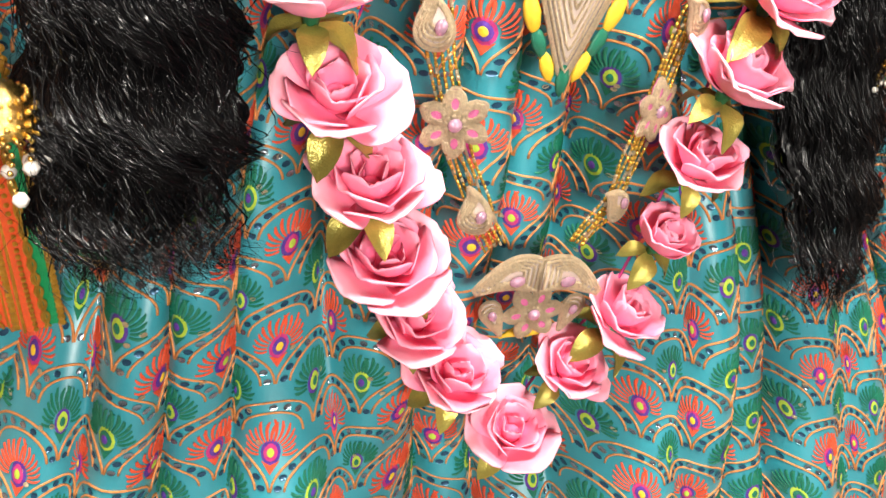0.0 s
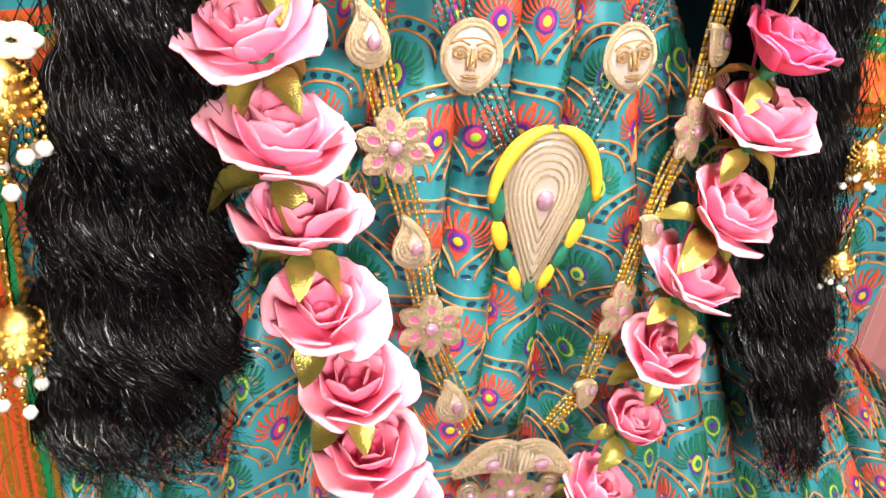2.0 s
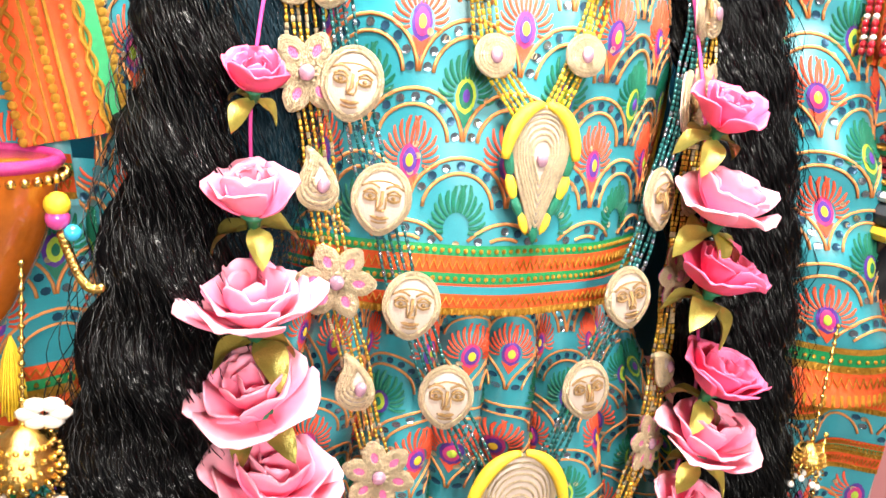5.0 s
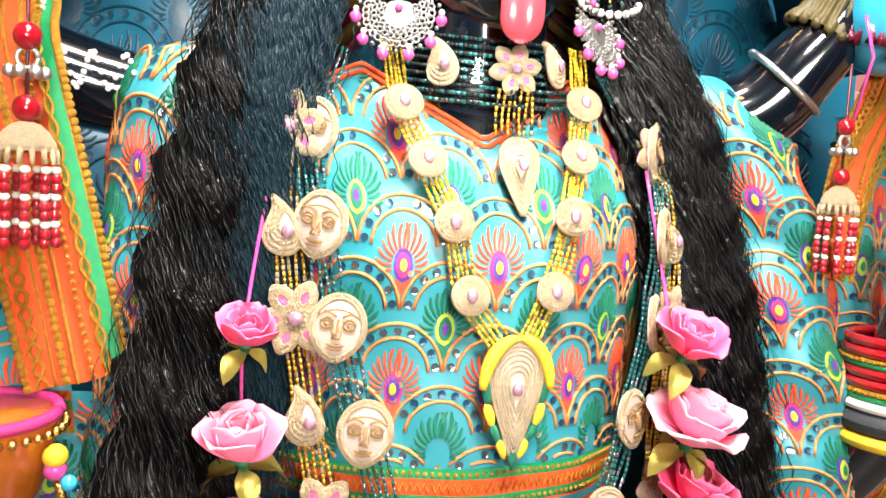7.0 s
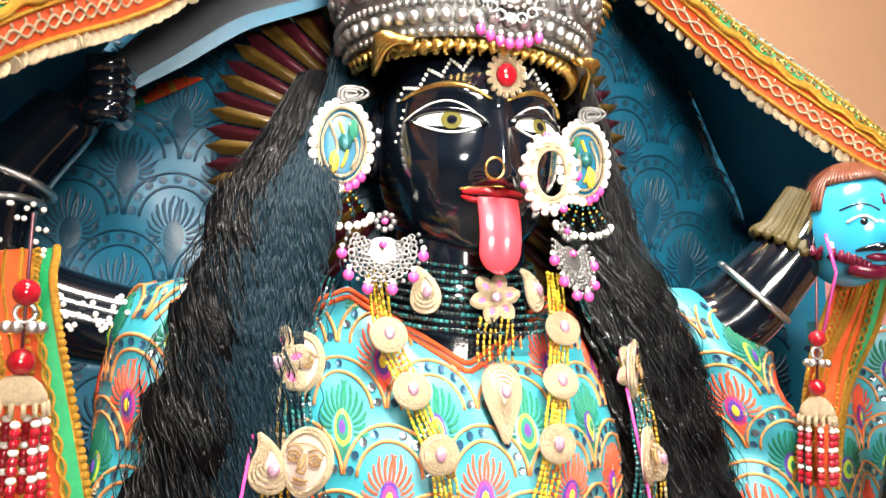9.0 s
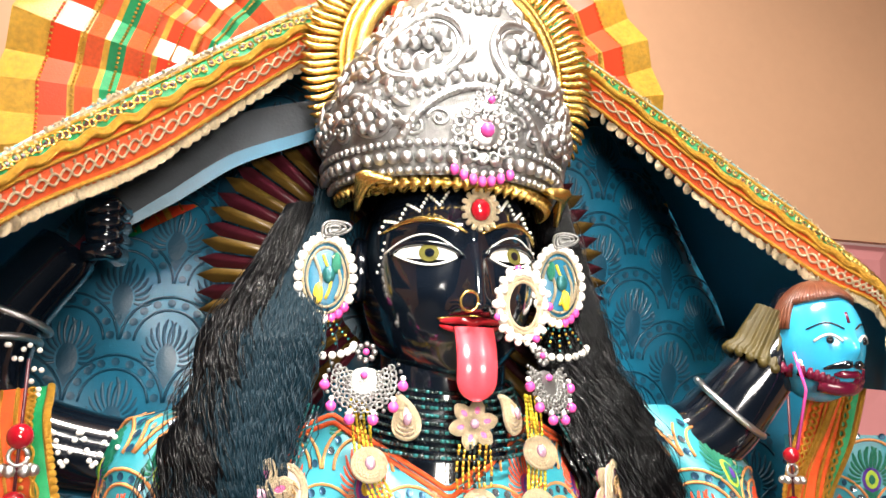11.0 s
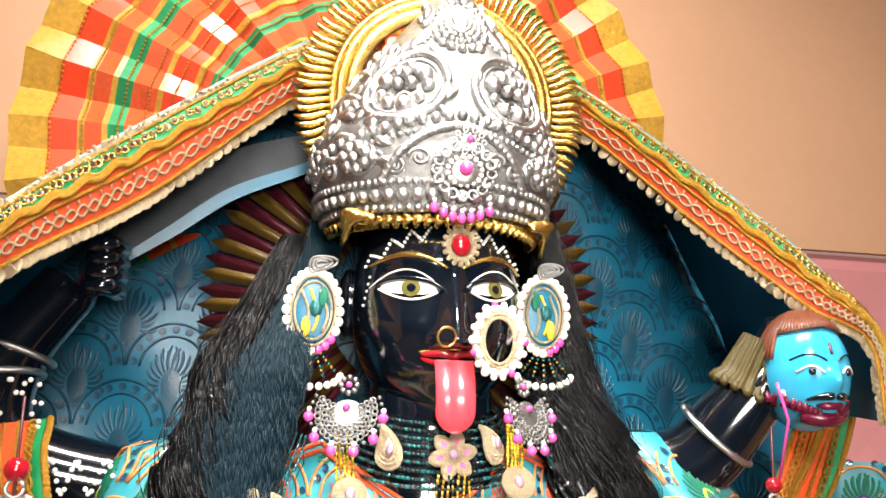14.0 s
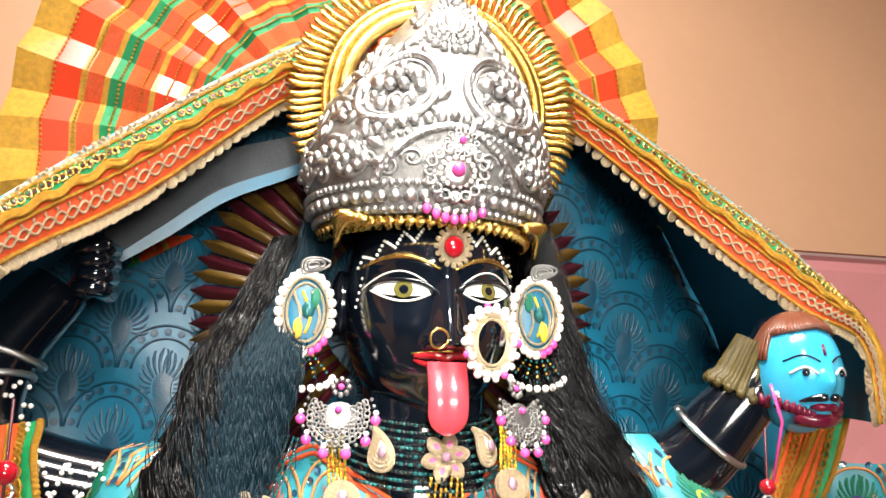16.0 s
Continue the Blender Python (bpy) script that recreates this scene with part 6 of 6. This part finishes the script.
# ---- hanging ends of shawls at both sides ----
def panel(name, x0, x1, y, z0, z1, label, bands, slant=0.0, fold=0.012, base="teal", shift=0.0):
    """A hanging cloth with folds; bands: (z0, z1) of orange and gold borders."""
    @lifted
    def at(u, z):
        return u + slant * (z - z0), y + fold * math.sin(u * 60 + z * 6) + 0.5 * fold * math.sin(u * 23 + 2), z
    t = thing(name, ((x0 + x1) / 2, y, z0), label, "cloth", "side cloths")
    g = Geo()
    g.grid(at, lin(x0, x1, 50), lin(z0, z1, 50))
    g.make("cloth", [base], t)
    free = lambda u, v: x0 < u < x1 and z0 < v < z1 and not any(a - 0.003 < v < b + 0.003 for a, b in bands)
    embroider(name, at, x0, x1, z0, z1, free, t, shift=shift)
    for a, b in bands:
        trim_band("border", at, x0, x1, a, b, t, ((0.7, 0, "zig"), (0.5, 1, "bead"), (0.5, 2, "bead"), (1.2, 0, "zig"), (0.5, 2, "drop")), 40)
    return t


panel("side_cloth", -0.52, -0.27, 0.035, 0.35, 1.12, "teal embroidered cloth hanging behind the hair", ((0.93, 0.98), (0.6, 0.66)), 0.0)
panel("side_cloth", -0.50, -0.292, 0.02, 1.09, 1.27, "teal embroidered sleeve cloth at the side", ((1.095, 1.125),), -0.1)
panel("side_cloth", 0.285, 0.40, 0.05, 0.6, 0.95, "teal embroidered cloth end with orange bands", ((0.9, 0.935), (0.84, 0.87)), 0.06)
panel("side_cloth", 0.345, 0.5, 0.06, 0.97, 1.36, "teal embroidered veil end behind bangles", ((1.0, 1.03),), -0.05, shift=0.03)


def scarf(a, b, w, label, fold=0.004):
    """A narrow brocade band hanging along a line: a orange with plait and coins."""
    t = thing("scarf", b[-1], label, "scarf", "brocade scarves")
    A = bezier(b, 80)

    @lifted
    def at(u, v):
        k = min(78.999, max(0.0, u * 79))
        i = int(k)
        p = A[i].lerp(A[i + 1], k - i)
        d = (A[i + 1] - A[i]).normalized()
        side = Vector((-d.z, 0, d.x)).normalized()
        return p + side * (v - 0.5) * w + Vector((0, fold * math.sin(v * 9 + u * 6), 0))
    out = lambda u, v, h: at(u, v) + Vector((0, -h, 0))
    g = Geo()
    for v0, v1, mi in ((0.0, 0.76, 0), (0.76, 0.8, 1), (0.8, 0.95, 2), (0.95, 1.0, 1)):
        g.grid(lambda u, v: at(u, v), lin(0, 1, 60), lin(v0, v1, 5), mi)
    g.make("brocade", ["orange", "goldlace", "greenband"], t)
    g = Geo()
    for ph in (0, math.pi):
        g.tube([out(u, 0.14 + 0.05 * math.sin(u * 90 + ph), 0.002) for u in lin(0, 1, 200)], 0.0012, 4)
        g.tube([out(u, 0.8 + 0.04 * math.sin(u * 70 + ph), 0.002) for u in lin(0, 1, 200)], 0.0012, 4)
    for k in range(60):
        g.ball(out((k + 0.5) / 60, 0.38, 0.001), 0.0032, 0, 7, (1, 0.4, 1))
        g.ball(out((k + 0.5) / 60, 0.66, 0.002), 0.002, 0, 5)
        g.ball(out((k + 0.5) / 60, 0.0, 0.001), 0.003, 0, 6, (1, 0.4, 1))
        g.ball(out((k + 0.5) / 60, 1.0, 0.001), 0.003, 0, 6, (1, 0.4, 1))
    g.tube([out(u, 0.27, 0.001) for u in lin(0, 1, 80)], 0.0012, 4)
    g.tube([out(u, 0.5, 0.001) for u in lin(0, 1, 80)], 0.0012, 4)
    tagged(g.make("gold_stitching", ["goldlace"], t), kind="stuff")
    return t


scarf(0, [(-0.338, 0.03, 1.385), (-0.333, 0.012, 1.35), (-0.31, 0.008, 1.25), (-0.285, 0.0, 1.14)], 0.062, "orange brocade scarf with gold plait and green edge")
scarf(0, [(-0.385, 0.02, 1.375), (-0.38, 0.01, 1.34), (-0.372, 0.0, 1.24), (-0.37, 0.0, 1.1)], 0.05, "orange brocade scarf end with gold plait")
scarf(0, [(0.375, 0.02, 1.43), (0.345, 0.015, 1.37), (0.315, 0.012, 1.31), (0.30, 0.01, 1.22)], 0.05, "orange and gold brocade scarf end beside the arm")
scarf(0, [(-0.352, 0.0, 0.93), (-0.356, 0.0, 0.85), (-0.36, 0.0, 0.7), (-0.362, 0.0, 0.6)], 0.05, "gold spangled scarf end beside the hair")


# ---- hanging ornaments ----
def tassel(x, y, ztop, zbot, s, label):
    t = thing("tassel", (x, y, zbot), label, "tassel", "hanging tassels")
    H = ztop - zbot
    g = Geo()
    g.tube([(x, y, ztop + 0.05), (x, y, zbot + H * 0.45)], 0.0012, 5)
    g.make("thread", ["maroon"], t)
    for f, r in ((1.0, 0.0085), (0.66, 0.0085)):
        g = Geo()
        g.ball((x, y, zbot + H * f), r * s, 0, 14)
        g.make("red_bead", ["redbead"], t)
    g = Geo()
    for k in range(7):
        q = 2 * math.pi * k / 7
        g.ball((x + 0.010 * s * math.cos(q), y + 0.010 * s * math.sin(q), zbot + H * 0.83), 0.0042 * s, 0, 7)
    g.ring((x, y, zbot + H * 0.9), (1, 0, 0), (0, 0, 1), 0.006 * s, 0.0016, 12, 5, 0)
    g.make("bell_cluster", ["silver"], t)
    g = Geo()
    g.tube([(x, y, zbot + H * f) for f in (0.60, 0.585, 0.55, 0.5, 0.46)], [0.003 * s, 0.008 * s, 0.013 * s, 0.0165 * s, 0.017 * s], 16)
    for k in range(16):
        q = 2 * math.pi * k / 16
        g.tube([(x + 0.0165 * s * math.cos(q), y + 0.0165 * s * math.sin(q), zbot + H * 0.47), (x + 0.018 * s * math.cos(q), y + 0.018 * s * math.sin(q), zbot + H * 0.40)], 0.0016, 5)
    g.make("cap", ["zari"], t, label="gold fluted cap")
    g = Geo()
    for k in range(9):
        q = 2 * math.pi * k / 9
        for j in range(9):
            r = (0.0165 + 0.0005 * math.sin(k + j)) * s
            p = (x + r * math.cos(q), y + r * math.sin(q), zbot + H * (0.37 - 0.37 * j / 8.5))
            if j % 3 == 0:
                g.ball(p, 0.0034 * s, 1, 6, (1, 1, 0.75))
            else:
                g.ball(p, 0.0036 * s, 0, 6, (1, 1, 1.1))
    tagged(g.make("bead_fringe", ["redbead", "pearl"], t, label="rows of red and white beads"), kind="stuff")


tassel(-0.313, -0.025, 1.356, 1.231, 1.0, "red bead tassel with gold cap and white bead rows")
tassel(0.283, -0.012, 1.345, 1.227, 0.82, "small red bead tassel with gold cap hanging from the wrist")


def gold_bell(x, y, z, r, strings, label):
    t = thing("bell_pendant", (x, y, z - r * 3), label, "ornament", "gold bell ornaments")
    g = Geo()
    g.tube([(x, y, z + r * f) for f in (1.15, 1.0, 0.7, 0.3, -0.1, -0.35, -0.4)], [r * f for f in (0.12, 0.4, 0.8, 1.0, 1.05, 1.12, 0.9)], 22)
    for row in range(4):
        for k in range(20):
            q = 2 * math.pi * (k + 0.5 * (row % 2)) / 20
            rr = r * (0.85, 1.02, 1.07, 1.14)[row]
            g.ball((x + rr * math.cos(q), y + rr * math.sin(q), z + r * (0.65, 0.3, -0.02, -0.36)[row]), r * 0.1, 0, 6)
    g.make("dome", ["gold"], t, label="granulated gold dome")
    g = Geo()
    for k in range(strings):
        q = 2 * math.pi * k / strings
        n = 4 + (k * 5) % 4
        for j in range(n):
            g.ball((x + r * 0.95 * math.cos(q) + 0.002 * math.sin(j + k), y + r * 0.95 * math.sin(q), z - r * (0.55 + 0.3 * j)), r * (0.1 if j < n - 1 else 0.26), 0 if j < n - 1 else 1, 7)
    tagged(g.make("pearl_fringe", ["gold", "pearl"], t, label="gold bead strings ending in pearls"), kind="stuff")
    g = Geo()
    g.tube([(x, y, z + r), (x + 0.004, y, z + r + 0.1)], 0.001, 5)
    for j in range(14):
        g.ball((x + 0.004 * j / 13, y, z + r + 0.004 + 0.0075 * j), 0.0022, 0, 6)
    g.make("chain", ["gold"], t)


gold_bell(-0.312, -0.06, 0.955, 0.020, 9, "large gold bell ornament with pearl strings")
gold_bell(-0.326, -0.055, 0.80, 0.019, 9, "gold bell ornament hanging in the hair")
gold_bell(0.268, -0.035, 0.905, 0.0115, 7, "small gold bell ornament beside the hair")
gold_bell(0.272, -0.04, 0.815, 0.010, 7, "small gold bell ornament lower on the chain")

# bangles on the forearm
bg = thing("bangle_stack", (0.365, -0.02, 1.11), "stack of red, gold and white bangles on the forearm", "bangles")
z = 1.176
for nm, m, h, r in (("red_bangle", "redbead", 0.009, 0.047), ("red_bangle", "redbead", 0.009, 0.048), ("gold_bangle", "goldlace", 0.004, 0.049), ("green_bangle", "greenband", 0.004, 0.049), ("red_bangle", "redbead", 0.009, 0.048),
                    ("red_bangle", "redbead", 0.009, 0.048), ("gold_bangle", "goldlace", 0.005, 0.049), ("green_bangle", "greenband", 0.005, 0.049), ("white_bangle", "white", 0.008, 0.05), ("grey_bangle", "steel", 0.02, 0.046), ("yellow_bangle", "yellow", 0.012, 0.048)):
    g = Geo()
    n = 40
    pts = []
    g.grid(lambda k, s: (0.365 + (r + h * 0.35 * math.cos(s)) * math.cos(k), -0.015 + (r + h * 0.35 * math.cos(s)) * math.sin(k), z - h / 2 + h * 0.52 * math.sin(s)), lin(0, 2 * math.pi, 41), lin(0, 2 * math.pi, 9), 0)
    if nm == "gold_bangle":
        for k in range(60):
            q = 2 * math.pi * k / 60
            g.ball((0.365 + (r + 0.002) * math.cos(q), -0.015 + (r + 0.002) * math.sin(q), z - h / 2), 0.002, 0, 5)
    g.make(nm, [m], bg)
    z -= h

# silver rings and pearl strings on the raised arms
for c, d, r, lab in (((0.262, 0.042, 1.384), (0.035, -0.028, 0.05), 0.0375, "plain silver arm ring"), ((-0.357, 0.08, 1.42), (-0.005, 0.01, 0.06), 0.029, "broad silver arm ring"), ((-0.35, 0.087, 1.44), (0.02, 0.01, 0.06), 0.029, "broad silver arm ring")):
    d = Vector(d).normalized()
    a = d.cross(Vector((0, 1, 0))).normalized()
    g = Geo()
    g.ring(c, a, d.cross(a), r, 0.003, 32, 8)
    tagged(g.make("arm_ring", ["silver"]), lab, "arm ring", "arm rings")
g = Geo()
for k in range(26):
    t = k / 25
    g.ball((-0.31 + 0.055 * t, 0.04 - 0.012 * math.sin(t * 3), 1.345 + 0.012 * math.sin(t * 17)), 0.0021, 0, 7)
for k in range(20):
    g.ball((-0.335 + 0.02 * math.cos(k * 0.5), 0.03, 1.40 + 0.018 * math.sin(k * 0.9)), 0.0021, 0, 7)
tagged(g.make("pearl_string", ["pearl"]), "string of white pearls wound on the arm", "pearls")
g = Geo()
for k in range(22):
    t = k / 21
    g.ball((0.293 + 0.035 * t, -0.018, 1.424 - 0.012 * math.sin(math.pi * t) - 0.01 * t), 0.0028, 0, 7)
g.tube([(0.285, -0.02, 1.432), (0.292, -0.024, 1.40), (0.286, -0.016, 1.35)], 0.0014, 5, 1)
tagged(g.make("wrist_string", ["pearl", "pinkbead"]), "white pearls and pink thread tied at the wrist", "pearls")

# ruffled cuff on the raised wrist
cf = Geo()
ca, cb = Vector((0.283, 0.028, 1.425)), Vector((0.302, 0.016, 1.468))
cd = (cb - ca).normalized()
cx = cd.cross(Vector((0, 1, 0))).normalized()
cy = cd.cross(cx)
cf.grid(lambda q, t: ca.lerp(cb, t) + (cx * math.cos(q) + cy * math.sin(q)) * (0.027 - 0.005 * t + 0.0018 * math.sin(q * 22 + t * 3) + 0.004 * (t < 0.2)), lin(0, 2 * math.pi, 133), lin(0, 1, 10), 0)
for k in range(16):
    q = 2 * math.pi * k / 16
    cf.ball(ca + (cx * math.cos(q) + cy * math.sin(q)) * 0.029, 0.0048, 0, 8)
tagged(cf.make("wrist_cuff", ["olive"]), "ruffled olive-gold cloth cuff on the raised wrist", "cuff")

# bowl in the lower hand
bw = thing("bowl", (-0.335, -0.05, 1.03), "orange-brown wooden bowl with pink and gold rim", "bowl")
g = Geo()
g.tube([(-0.338, -0.03, 1.03 + 0.1 * t) for t in lin(0, 1, 10)], [0.012 + 0.034 * math.sin(t * 1.6) for t in lin(0, 1, 10)], 24)
g.make("body", ["amber"], bw)
g = Geo()
g.ring((-0.338, -0.03, 1.13), (1, 0, 0), (0, 1, 0), 0.046, 0.004, 32, 6)
g.make("rim", ["magenta"], bw, label="pink rim")
g = Geo()
for k in range(40):
    g.ball((-0.338 + 0.05 * math.cos(k * 0.157), -0.03 + 0.05 * math.sin(k * 0.157), 1.122), 0.003, 0, 6)
g.make("bead_edge", ["gold"], bw)
g = Geo()
g.ball((-0.29, -0.05, 1.108), 0.0075, 0, 12)
g.ball((-0.29, -0.05, 1.100), 0.007, 1, 12)
g.ball((-0.282, -0.052, 1.092), 0.005, 2, 10)
tagged(g.make("pompom", ["yellow", "pinkbead", "bluepaint"]), "yellow, pink and blue thread pompom", "pompom")
g = Geo()
for k in range(22):
    t = k / 21
    g.ball((-0.288 + 0.02 * t, -0.05, 1.09 - 0.03 * t - 0.012 * math.sin(3 * t)), 0.0032, 0, 6)
tagged(g.make("bead_chain", ["gold"]), "gold bead chain beside the bowl", "chain")
g = Geo()
for k in range(60):
    q = k * 2.4
    r = 0.008 * math.sqrt(k / 60)
    g.tube(bezier([(-0.318, -0.05, 1.03), (-0.318 + r * math.cos(q) * 0.6, -0.05 + r * math.sin(q) * 0.6, 1.015), (-0.318 + r * math.cos(q), -0.05 + r * math.sin(q), 0.985 + 0.006 * math.sin(k))], 5), 0.0007, 4)
tagged(g.make("thread_tassel", ["yellow"]), "golden yellow thread tassel", "tassel")
g = Geo()
for k in range(6):
    q = k * math.pi / 3
    g.ball((-0.30 + 0.009 * math.cos(q), -0.06, 0.985 + 0.006 * math.sin(q)), 0.006, 0, 8, (1.2, 0.6, 0.8))
tagged(g.make("shell_flower", ["pearl"]), "small white shell flower at the hair's edge", "ornament")
